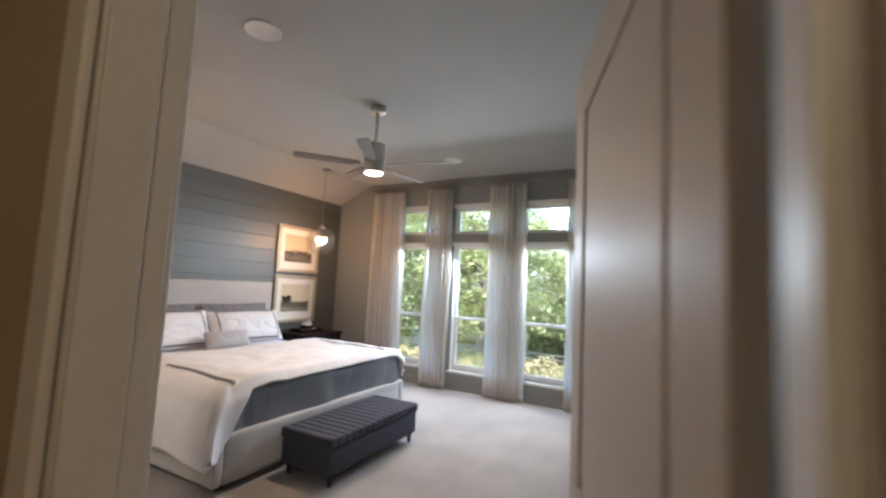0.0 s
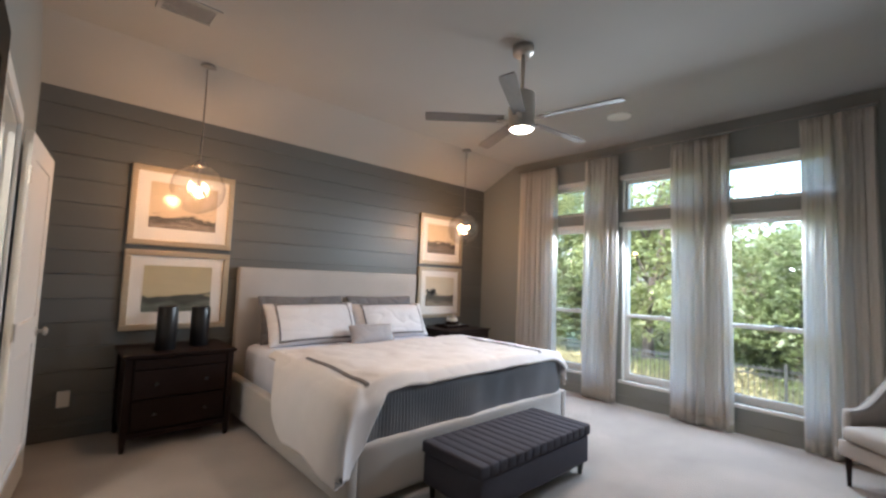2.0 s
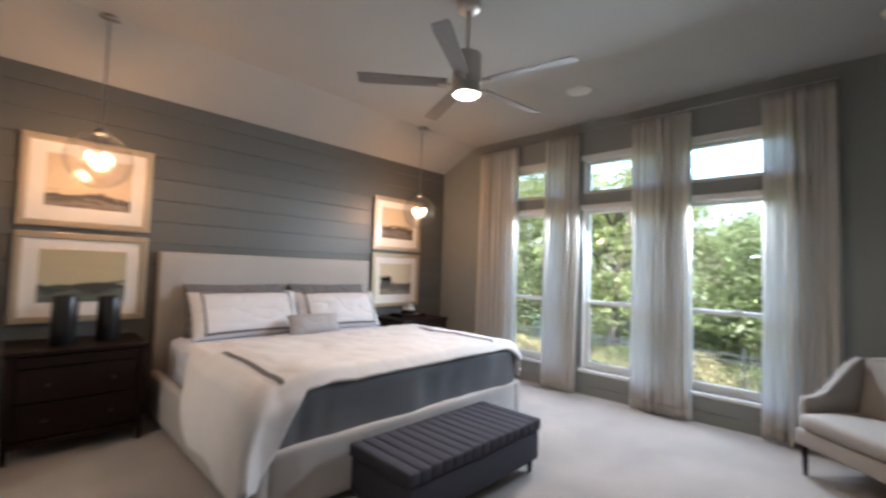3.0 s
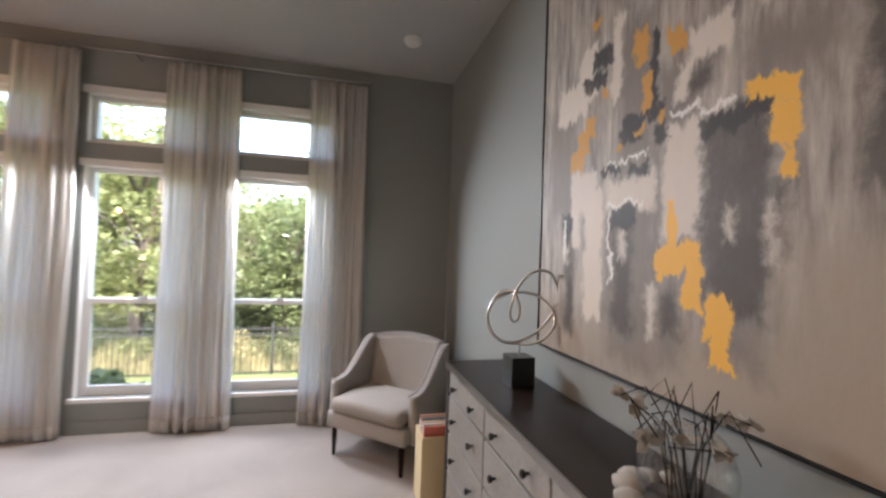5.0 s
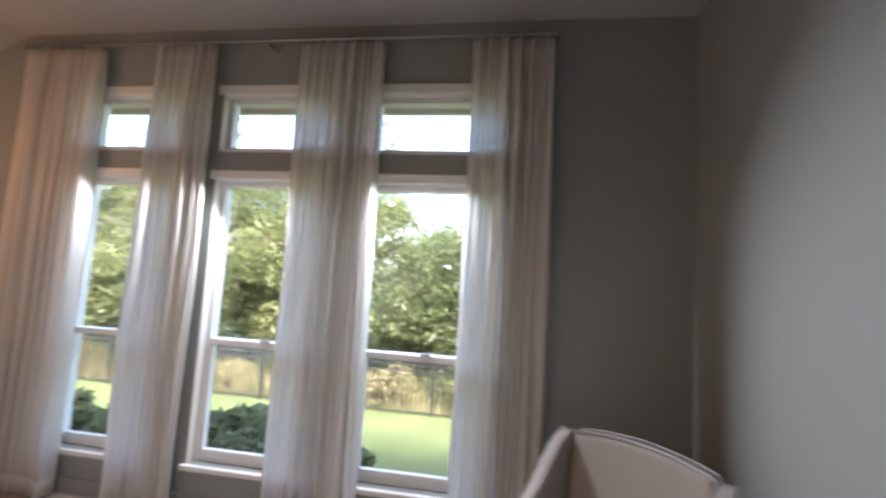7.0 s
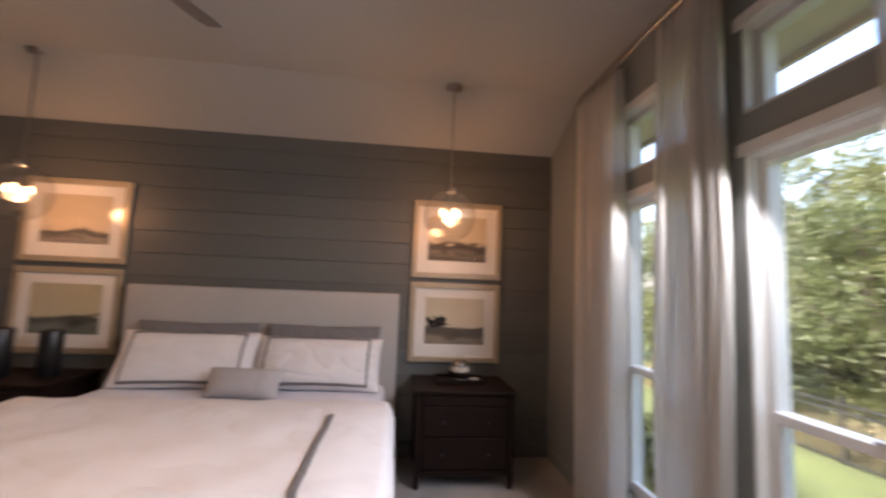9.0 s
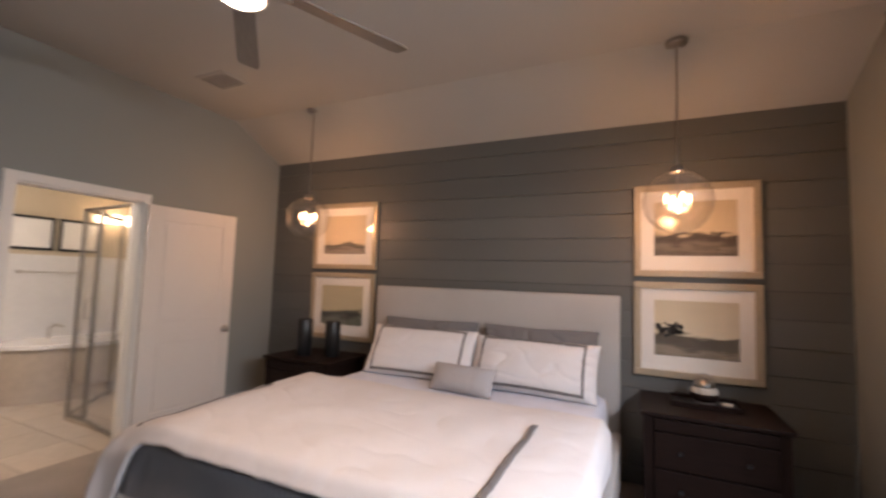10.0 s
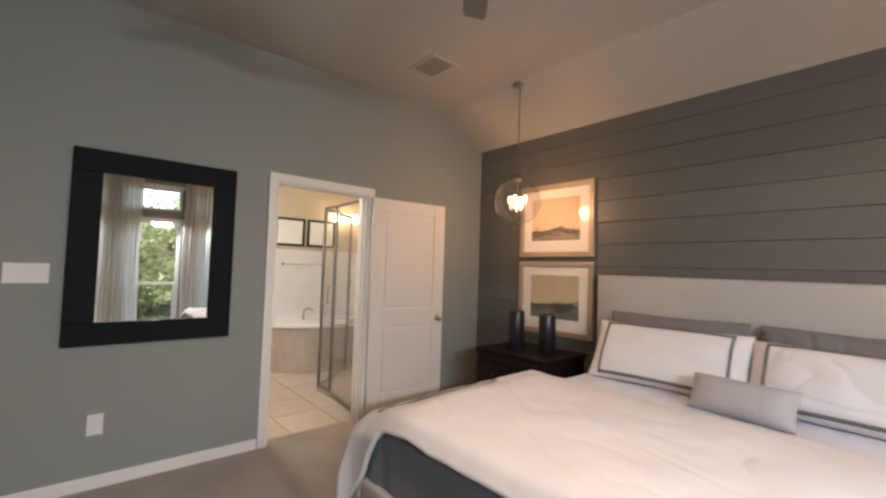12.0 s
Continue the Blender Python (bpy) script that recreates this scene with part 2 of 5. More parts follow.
# ---- the room: mirror wall at x 0, board wall at y 0, window wall at x 5.08, painting wall at y -5.10 ----
XW, YP, HB, HC = 5.08, -5.10, 2.743, 3.05
SLOPE = -0.62  # where the sloped strip above the board wall meets the flat ceiling
structure("floor", boxes((-0.12, XW + 0.2, YP - 0.15, 0.15, -0.2, 0.0)), M_CARPET, "beige cut-pile carpet over the whole bedroom")
bm = boxes((-0.15, XW + 0.15, YP - 0.15, SLOPE, HC, HC + 0.12))
z_end = HB - 0.16 * (HC - HB) / -SLOPE
prof = [(SLOPE, HC), (SLOPE, HC + 0.12), (0.16, HC + 0.12), (0.16, z_end)]
va = [bm.verts.new((-0.15, y, z)) for y, z in prof]
vb = [bm.verts.new((XW + 0.15, y, z)) for y, z in prof]
bm.faces.new(va)
bm.faces.new(vb[::-1])
for i in range(4):
    bm.faces.new((va[i], va[(i + 1) % 4], vb[(i + 1) % 4], vb[i]))
structure("ceiling", bm, M_CEIL, "flat painted ceiling with a sloped strip above the boards")

# board wall with horizontal boards, joints recessed
wall_n = structure("wall_north", boxes((-0.15, XW + 0.15, 0.016, 0.16, -0.1, HC)), M_GAP, "dark grey horizontal board wall behind the bed")
edges = [0.0] + [2.605 - 0.19 * k for k in range(13, -1, -1)] + [HB + 0.02]
for a, b in zip(edges, edges[1:]):
    if b - a > 0.03:
        bm = boxes((0.0, XW, 0.0, 0.02, a + 0.0018, b - 0.0018), bevel=0.0015)
        part("board", bm, M_BOARD, wall_n)

# mirror wall with the entry and the bath door
ED0, ED1, BD0, BD1, DH = -5.03, -4.215, -2.27, -1.46, 2.05
structure("wall_west", boxes((-0.12, 0, YP - 0.15, ED0, 0, HC), (-0.12, 0, ED1, BD0, 0, HC), (-0.12, 0, BD1, 0.0, 0, HC),
                             (-0.12, 0, ED0, ED1, DH, HC), (-0.12, 0, BD0, BD1, DH, HC)), M_WALL, "grey painted wall with two doorways")
structure("wall_south", boxes((-0.12, XW + 0.15, YP - 0.15, YP, 0, HC)), M_WALL, "grey painted wall behind the dresser")
# window wall: three bays, each a tall window with a transom above
BAYS = [(-2.06, -1.205), (-3.07, -2.215), (-4.08, -3.225)]
Z0, Z1, Z2, Z3 = 0.27, 2.05, 2.22, 2.61
rows = [(XW, XW + 0.15, YP - 0.15, BAYS[2][0], 0, HC), (XW, XW + 0.15, BAYS[0][1], 0.0, 0, HC),
        (XW, XW + 0.15, BAYS[2][1], BAYS[1][0], 0, HC), (XW, XW + 0.15, BAYS[1][1], BAYS[0][0], 0, HC)]
for a, b in BAYS:
    rows += [(XW, XW + 0.15, a, b, 0, Z0), (XW, XW + 0.15, a, b, Z1, Z2), (XW, XW + 0.15, a, b, Z3, HC)]
structure("wall_east", boxes(*rows), M_WALL, "grey painted window wall with three tall bays")

# baseboards
bb = [(0, 0.014, BD0 - 0.07, ED1 + 0.07, 0, 0.078), (0, 0.014, -0.02, BD1 + 0.07, 0, 0.078), (0.02, XW, YP, YP + 0.014, 0, 0.078)]
structure("baseboard_windows", boxes((XW - 0.014, XW, YP + 0.02, -0.02, 0, 0.10), bevel=0.004), M_WALL, "grey painted baseboard under the windows")
structure("baseboard", boxes(*bb, bevel=0.004), M_TRIM, "white painted baseboard")
structure("baseboard_boards", boxes((0.02, XW - 0.02, -0.014, -0.001, 0, 0.10), bevel=0.004), M_BOARD, "dark grey baseboard under the boards")


def casing(name, x, y0, y1, h, side):
    """A painted casing round a doorway in the mirror wall, standing proud of it."""
    w, d = 0.065, 0.016 * side
    bm = bmesh.new()
    for r in ((min(x, x + d), max(x, x + d), y0 - w, y0, 0, h + w), (min(x, x + d), max(x, x + d), y1, y1 + w, 0, h + w),
              (min(x, x + d), max(x, x + d), y0, y1, h, h + w)):
        box(bm, *r, bevel=0.004)
    return structure(name, bm, M_TRIM, "white painted door casing")


casing("trim_bath", 0.0, BD0, BD1, DH, 1)
casing("trim_entry", 0.0, ED0, ED1, DH, 1)
casing("trim_entry_hall", -0.12, ED0, ED1, DH, -1)
for name, a, b in (("trim_bath_jamb", BD0, BD1), ("trim_entry_jamb", ED0, ED1)):
    structure(name, boxes((-0.119, -0.001, a, a + 0.012, 0, DH), (-0.119, -0.001, b - 0.012, b, 0, DH), (-0.119, -0.001, a, b, DH - 0.012, DH),
                          (-0.117, -0.042, b - 0.024, b - 0.0125, 0, DH - 0.013), (-0.117, -0.042, a + 0.0125, a + 0.024, 0, DH - 0.013), bevel=0.002), M_TRIM, "white painted door jamb")


def window(i, a, b):
    w = thing(f"window_{i}", "white vinyl single-hung window with a transom above", "window")
    w["kind"] = "structure"
    x0, x1 = XW + 0.055, XW + 0.125
    f = 0.045
    for z0, z1 in ((Z0, Z1), (Z2, Z3)):
        part("window_frame", boxes((x0, x1, a, a + f, z0, z1), (x0, x1, b - f, b, z0, z1), (x0, x1, a + f, b - f, z1 - f, z1), (x0, x1, a + f, b - f, z0, z0 + f), bevel=0.005), M_VINYL, w)
    part("jamb_liner", boxes((XW + 0.002, x0, a, a + 0.012, Z0, Z1), (XW + 0.002, x0, b - 0.012, b, Z0, Z1), (XW + 0.002, x0, a, b, Z1 - 0.012, Z1),
                             (XW + 0.002, x0, a, a + 0.012, Z2, Z3), (XW + 0.002, x0, b - 0.012, b, Z2, Z3), (XW + 0.002, x0, a, b, Z3 - 0.012, Z3), (XW + 0.002, x0, a, b, Z2, Z2 + 0.012)), M_TRIM, w)
    part("head_trim", boxes((XW - 0.014, XW - 0.001, a - 0.03, b + 0.03, Z1 - 0.01, Z1 + 0.045), (XW - 0.014, XW - 0.001, a - 0.03, b + 0.03, Z3 - 0.01, Z3 + 0.05), bevel=0.004), M_TRIM, w)
    part("meeting_rail", boxes((x0 - 0.012, x1 - 0.01, a + f, b - f, 0.985, 1.025), bevel=0.005), M_VINYL, w)
    part("lower_sash", boxes((x0 - 0.01, x0 + 0.02, a + f, a + f + 0.028, Z0 + f, 0.985), (x0 - 0.01, x0 + 0.02, b - f - 0.028, b - f, Z0 + f, 0.985), (x0 - 0.01, x0 + 0.02, a + f + 0.028, b - f - 0.028, Z0 + f, Z0 + f + 0.035), bevel=0.004), M_VINYL, w)
    part("sash_lock", boxes((x0 - 0.026, x0 + 0.0, (a + b) / 2 - 0.03, (a + b) / 2 + 0.03, 1.026, 1.04), bevel=0.004), M_CHROME, w)
    part("window_sill", boxes((XW - 0.022, x0, a - 0.03, b + 0.03, Z0 - 0.035, Z0 - 0.001), bevel=0.006), M_TRIM, w)
    for n, z0, z1, x in (("upper_pane", 1.02, Z1 - f, x0 + 0.035), ("lower_pane", Z0 + f, 0.99, x0 + 0.008), ("transom_pane", Z2 + f, Z3 - f, x0 + 0.03)):
        p = part(n, boxes((x, x + 0.004, a + f - 0.005, b - f + 0.005, z0, z1)), M_GLASS, w)
        p.visible_shadow = False


for i, (a, b) in enumerate(BAYS):
    window(i + 1, a, b)


# ---- doors ----
def door(name, label, hinge, angle, width, knob_side):
    """A moulded two-panel door leaf, hinged at its local origin and reaching along local x."""
    d = thing(name, label, "door", Matrix.Translation((*hinge, 0)) @ Matrix.Rotation(angle, 4, "Z"))
    d["kind"] = "structure"
    w, h, t, s = width, 2.03, 0.035, 0.125
    part("door_frame", boxes((0, s, -t / 2, t / 2, 0.012, h), (w - s, w, -t / 2, t / 2, 0.012, h), (s, w - s, -t / 2, t / 2, h - s, h),
                             (s, w - s, -t / 2, t / 2, 0.012, 0.25), (s, w - s, -t / 2, t / 2, 0.86, 1.02), bevel=0.003), M_DOOR, d)
    for z0, z1 in ((0.25, 0.86), (1.02, h - s)):
        bm = boxes((s - 0.002, w - s + 0.002, -t / 2 + 0.009, t / 2 - 0.009, z0 - 0.002, z1 + 0.002))
        box(bm, s + 0.022, w - s - 0.022, -t / 2 + 0.003, t / 2 - 0.003, z0 + 0.022, z1 - 0.022, bevel=0.005)
        part("panel", bm, M_DOOR, d)
    bm = bmesh.new()
    for sg in (1, -1):
        tube(bm, [(w - 0.065, sg * t / 2, 0.92), (w - 0.065, sg * (t / 2 + 0.008), 0.92)], 0.03, 16)
        tube(bm, [(w - 0.065, sg * (t / 2 + 0.006), 0.92), (w - 0.065, sg * (t / 2 + 0.03), 0.92), (w - 0.065, sg * (t / 2 + 0.036), 0.92),
                  (w - 0.065, sg * (t / 2 + 0.05), 0.92), (w - 0.065, sg * (t / 2 + 0.058), 0.92)], [0.011, 0.011, 0.025, 0.027, 0.012], 16)
    part("door_handle", bm, M_CHROME, d, "nickel door knob", smooth=True)
    for z in (0.2, 1.0, 1.8):
        bm = bmesh.new()
        tube(bm, [(-0.004, knob_side * 0.02, z - 0.045), (-0.004, knob_side * 0.02, z + 0.045)], 0.007, 8)
        part("hinge", bm, M_CHROME, d)


door("door_1", "white moulded door standing open at the bedroom entry", (0.008, -4.998), radians(18.8), 0.80, 1)
door("door_2", "white moulded bath door standing fully open", (0.045, -1.435), radians(84.8), 0.80, -1)


# ---- curtains and rod ----
CX, RZ = 5.0, 2.918
def curtain(y0, y1, folds, seed):
    rng = random.Random(seed)
    ph = rng.uniform(0, 6)
    c = thing("curtain", "ivory linen curtain panel hanging in folds", "curtain", Matrix.Translation((CX, (y0 + y1) / 2, 0.0)), "window curtains")
    w = y1 - y0

    def place(u, v):
        z = (RZ - 0.04) * v + 0.012
        pinch = 0.5 + 0.5 * min(1.0, (1 - v) * 6)
        sway = 1 + 0.05 * (1 - v) * math.sin(3 * v + ph)
        a = 2 * math.pi * folds * u + ph + 0.5 * math.sin(2.1 * v + ph) + 0.6 * math.sin(5 * u + ph)
        amp = 0.040 * pinch * (0.7 + 0.5 * math.sin(9 * u + ph * 2))
        x = amp * math.sin(a) + 0.012 * math.sin(2.3 * a + 4 * v) + 0.012 * noise.noise((u * 6, v * 4, seed))
        y = (u - 0.5) * w * sway + 0.012 * math.cos(a) * pinch + 0.01 * noise.noise((u * 3, v * 3, seed + 9))
        return (x, y, z)
    bm = bmesh.new()
    sheet(bm, folds * 14, 40, place)
    thicken(part("panel", bm, M_CURTAIN, c, smooth=True), 0.002)
    bm = bmesh.new()
    sheet(bm, folds * 14, 2, lambda u, v: (place(u, v * 0.045)[0] - 0.003, place(u, v * 0.045)[1], 0.014 + v * 0.1))
    thicken(part("hem", bm, M_CURTAIN, c, smooth=True), 0.002)
    n = max(4, folds)
    for k in range(n):
        y = (-0.5 + (k + 0.5) / n) * w
        bm = bmesh.new()
        tube(bm, [(0.0 + 0.017 * math.cos(q * math.pi / 6), y, RZ - 0.004 + 0.017 * math.sin(q * math.pi / 6)) for q in range(12)], 0.003, 6, closed=True)
        part("ring", bm, M_STEEL, c)


curtain(-1.36, -0.775, 8, 1)
curtain(-2.205, -1.79, 6, 2)
curtain(-3.305, -2.775, 7, 3)
curtain(-4.32, -3.845, 6, 4)
rod = thing("curtain_rod", "slim dark nickel curtain rod above the windows", "curtain rod")
bm = bmesh.new()
tube(bm, [(CX, -4.33, RZ), (CX, -0.74, RZ)], 0.0095, 12)
part("pole", bm, M_STEEL, rod)
for y in (-4.33, -0.74):
    bm = bmesh.new()
    lathe(bm, [(0.004, -0.016), (0.015, -0.012), (0.017, 0.0), (0.015, 0.012), (0.004, 0.016)], (CX, y, RZ), 12)
    part("finial", bm, M_STEEL, rod, smooth=True)
for y in (-4.2, -2.55, -0.85):
    bm = bmesh.new()
    tube(bm, [(CX, y, RZ - 0.006), (5.04, y, RZ - 0.010), (5.075, y, RZ - 0.010)], 0.006, 8)
    tube(bm, [(5.073, y, RZ - 0.010), (5.0785, y, RZ - 0.010)], 0.022, 12)
    part("bracket", bm, M_STEEL, rod)

# ---- bed ----
BX0, BX1, BYF = 1.47, 3.71, -2.33
bed = thing("bed", "king bed with light grey upholstered headboard and platform", "bed", Matrix.Translation((2.59, -1.2, 0)))


def shift(ob, dx, dy, dz=0):
    ob.data.transform(Matrix.Translation((dx, dy, dz)))
    return ob


def bedpart(name, bm, m, label="", smooth=False):
    return shift(part(name, bm, m, bed, label, smooth), -2.59, 1.2)


def soft_box(x0, x1, y0, y1, z0, z1, r, puff=0.006, cuts=14, seed=0.0):
    """An upholstered block: rounded edges and slightly uneven faces."""
    bm = boxes((x0, x1, y0, y1, z0, z1), bevel=r)
    bmesh.ops.subdivide_edges(bm, edges=[e for e in bm.edges if e.calc_length() > 0.25], cuts=cuts, use_grid_fill=True)
    for v in bm.verts:
        v.co += Vector((1, 1, 1)) * (puff * noise.noise(v.co * 5 + Vector((seed, 0, 0))))
    return bm


bedpart("headboard", soft_box(1.50, 3.70, -0.105, -0.02, 0.04, 1.392, 0.02, 0.003, 10), M_LINEN, smooth=True)
bedpart("side_rail", soft_box(BX0, BX0 + 0.07, BYF, -0.107, 0.05, 0.385, 0.018, 0.003, 10), M_LINEN, smooth=True)
bedpart("side_rail", soft_box(BX1 - 0.07, BX1, BYF, -0.107, 0.05, 0.385, 0.018, 0.003, 10), M_LINEN, smooth=True)
bedpart("foot_rail", soft_box(BX0 + 0.071, BX1 - 0.071, BYF, BYF + 0.07, 0.05, 0.385, 0.018, 0.003, 10), M_LINEN, smooth=True)
for x in (BX0 + 0.1, BX1 - 0.1):
    for y in (BYF + 0.1, -0.25):
        bedpart("leg", boxes((x - 0.03, x + 0.03, y - 0.03, y + 0.03, 0.0, 0.06), bevel=0.004), M_BLACK)
bedpart("platform", boxes((BX0 + 0.072, BX1 - 0.072, BYF + 0.072, -0.11, 0.20, 0.28)), M_LINEN)

MX0, MX1, MY0, MY1, MZ = 1.58, 3.62, -2.26, -0.13, 0.655
mattress = thing("mattress", "thick mattress in a pale blue fitted sheet", "mattress", Matrix.Translation((2.6, -1.2, 0.28)))
ob = part("body", soft_box(MX0, MX1, MY0, MY1, 0.281, MZ, 0.07, 0.006, 16), M_SHEET, mattress, smooth=True)
shift(ob, -2.6, 1.2, -0.28)


def drape(name, label, cat, material, x0, x1, hang_l, hang_r, y0, y1, hang_f, z, thick, wave, seed, nu=150, nv=100):
    """A cover laid over the mattress: flat on top, hanging over both sides and the foot."""
    def place(u, v):
        w = x1 - x0
        grow = min(1, max(0, (v - 0.08) / 0.30))
        hl = hang_l * (0.12 + 0.88 * grow * grow * (3 - 2 * grow))
        s = -hang_l + u * (hang_l + w + hang_r)
        k = min(1, max(0, (0.16 - s) / 0.30))
        hf = hang_f + 0.36 * k * k * (3 - 2 * k) + 0.12 * max(0, (u - 0.9) / 0.1)
        q = v * ((y1 - y0) + hf)
        if s < 0:
            s *= hl / hang_l
        over = max(0, q - (y1 - y0))
        side = max(0, -s, s - w)
        x, y = x0 + min(w, max(0, s)), y1 - min(q, y1 - y0)
        if s < 0:
            x = x0 - 0.06 * min(1, side / 0.08) - 0.10 * math.sin(min(1, side / 0.35) * 1.57)
        elif s > w:
            x = x1 + 0.035 * min(1, side / 0.08)
        if over > 0:
            y = y0 - 0.05 * min(1, over / 0.08) - 0.03 * min(1, side / 0.3)
        drop = min(math.hypot(max(0, side - 0.02), over), 0.50 - 0.06 * min(1, over / 0.2) + 0.02 * math.sin(7 * over + 5 * side))
        sag = min(1, max(0, (0.3 - s) / 0.3)) * min(1, q / (y1 - y0)) ** 2
        zz = z - drop - 0.03 * sag
        edge = min(1, max(0, min(s, w - s)) / 0.15)
        n1 = noise.noise((x * 3.1 + seed, y * 3.1, seed)) + 0.5 * noise.noise((x * 8 + y * 3, y * 7 - x * 2, seed + 3))
        crease = abs(noise.noise((x * 4.5 + 2 * y + seed, y * 4.0 - x, seed + 7)))
        zz -= 0.005 * max(0, 0.16 - crease) / 0.16 * min(1, q / 0.15)
        line = abs(noise.noise((x * 5 + y * 3, y * 6 - x * 4, seed + 11)))
        zz += 0.006 * max(0, 1 - line * 8) * noise.noise((x * 2, y * 2, seed + 15))
        zz += 0.65 * wave * n1 * (0.4 + 0.6 * edge) + 0.035 * edge * min(1, q / 0.2) * wave / 0.03
        if s < 0 or s > w:
            x += wave * 0.9 * math.sin(9 * y + 3 * seed) * min(1, side * 3)
        if over > 0:
            y -= wave * 0.5 * (1 + math.sin(13 * x + seed)) * min(1, over * 5)
        return Vector((x, y, zz))
    t = thing(name, label, cat, Matrix.Translation((2.6, -1.9, z)))
    bm = bmesh.new()
    sheet(bm, nu, nv, place)
    ob = shift(part("cover", bm, material, t, smooth=True), -2.6, 1.9, -z)
    thicken(ob, thick, 1)
    return t, place


# coverlet hanging over the foot, ribbed
cov = thing("coverlet", "dark grey ribbed coverlet hanging over the bed foot", "blanket", Matrix.Translation((2.6, -2.3, 0.66)))


def ribbed(u, v):
    x = 1.56 + u * 2.08
    s = v * 0.75
    if s < 0.42:
        p = Vector((x, -1.86 - s, 0.672))
    else:
        p = Vector((x, -2.285 - 0.012 * math.sin(min(1.57, (s - 0.42) * 30)), 0.672 - (s - 0.42)))
        p.y -= 0.002 * math.sin(x * 250) + 0.018 * noise.noise((x * 5, s * 2.5, 2)) + 0.008 * math.sin(x * 6) + 0.010 * max(0, 2.0 - x) * math.sin(x * 42 + 4 * s)
    p.z += 0.004 * noise.noise((x * 7, s * 7, 5))
    return p - Vector((2.6, -2.3, 0.66))


bm = bmesh.new()
tube(bm, [ribbed(k / 120, 1.0) + Vector((0, -0.004, 0)) for k in range(121)], 0.005, 6)
part("hem", bm, M_COVER, cov)
bm = bmesh.new()
sheet(bm, 360, 24, ribbed)
thicken(part("cloth", bm, M_COVER, cov, smooth=True), 0.006, 1)

duvet, duvet_at = drape("duvet", "white cotton duvet with a grey ribbon border, rumpled", "duvet", M_WHITE, 1.57, 3.63, 0.48, 0.20, -2.27, -1.02, 0.06, 0.70, 0.028, 0.02, 4.0)
for s0 in (0.50, 2.255):
    bm = bmesh.new()
    tot = 0.48 + 2.06 + 0.20
    sheet(bm, 4, 90, lambda u, v: duvet_at((s0 + 0.03 * u) / tot, 0.30 + 0.70 * v) + Vector((0, 0, 0.035)) - Vector((2.6, -1.9, 0.70)))
    thicken(part("ribbon", bm, M_STRIPE, duvet, "grey ribbon stripe", smooth=True), 0.003, 1)


def pillow(name, label, m, w, h, t, material, border=0.0, group="", rumple=0.018):
    """A stuffed pillow standing in the local xz plane, with an optional ribbon line inside its flange."""
    p = thing(name, label, "pillow", m, group)
    sd = w * 7.3 + m.translation.x

    def bulge(a, b):
        return max(0.0, (1 - abs(a) ** 3.2)) ** 0.6 * max(0.0, (1 - abs(b) ** 3.2)) ** 0.6

    def place(side):
        def at(u, v):
            a, b = 2 * u - 1, 2 * v - 1
            k = 1 - 0.05 * (1 - abs(a)) * abs(b) ** 3
            x = a * w / 2 * (1 - 0.035 * (1 - b * b) * abs(a) ** 4)
            z = h / 2 + b * h / 2 * k
            th = t / 2 * bulge(a * 1.02 if abs(a) < 0.98 else 1, b if abs(b) < 0.98 else 1)
            th += rumple * bulge(a, b) * noise.noise((x * 9 + sd, z * 9, side * 3))
            fold = abs(noise.noise((x * 5 + z * 4 + sd, z * 7 - x * 3, sd)))
            th -= 1.3 * rumple * bulge(a, b) ** 0.5 * max(0, 1 - fold * 7)
            return Vector((x, side * (th + 0.004), z))
        return at
    bm = bmesh.new()
    for sg in (1, -1):
        sheet(bm, 60, 36, place(sg))
    bmesh.ops.remove_doubles(bm, verts=bm.verts, dist=0.0081)
    part("cover", bm, material, p, smooth=True)
    if border:
        f = place(-1)
        bm = bmesh.new()
        a0, b0 = border / w, 0.022 / h
        for u0, u1, v0, v1 in ((a0, 1 - a0, b0, b0 + 0.042), (a0, 1 - a0, 1 - b0 - 0.042, 1 - b0), (a0, a0 + 0.018, b0, 1 - b0), (1 - a0 - 0.018, 1 - a0, b0, 1 - b0)):
            sheet(bm, 24 if u1 - u0 > 0.1 else 2, 24 if v1 - v0 > 0.1 else 2, lambda u, v: f(u0 + u * (u1 - u0), v0 + v * (v1 - v0)) + Vector((0, -0.004, 0)))
        thicken(part("ribbon", bm, M_STRIPE, p, "dark grey ribbon line", smooth=True), 0.002, 1)
    return p


def lean(x, y, z, tilt, turn=0.0):
    return Matrix.Translation((x, y, z)) @ Matrix.Rotation(radians(turn), 4, "Z") @ Matrix.Rotation(radians(tilt), 4, "X")


for x in (2.13, 3.10):
    pillow("pillow", "dark grey pillow leaning on the headboard", lean(x, -0.30, 0.655, -18), 0.92, 0.48, 0.14, M_SHAM, group="grey pillows")
pillow("pillow", "white pillow with a dark ribbon border", lean(2.16, -0.50, 0.658, -28, 2), 0.98, 0.44, 0.20, M_WHITE, 0.085, "white pillows", 0.006)
pillow("pillow", "white pillow with a dark ribbon border, creased", lean(3.10, -0.50, 0.658, -28, -2), 0.96, 0.42, 0.22, M_WHITE, 0.085, "white pillows", 0.010)
pillow("cushion", "small silver grey lumbar cushion", lean(2.66, -0.74, 0.66, -30, -5), 0.50, 0.21, 0.14, M_LUMBAR, rumple=0.005)["category"] = "cushion"

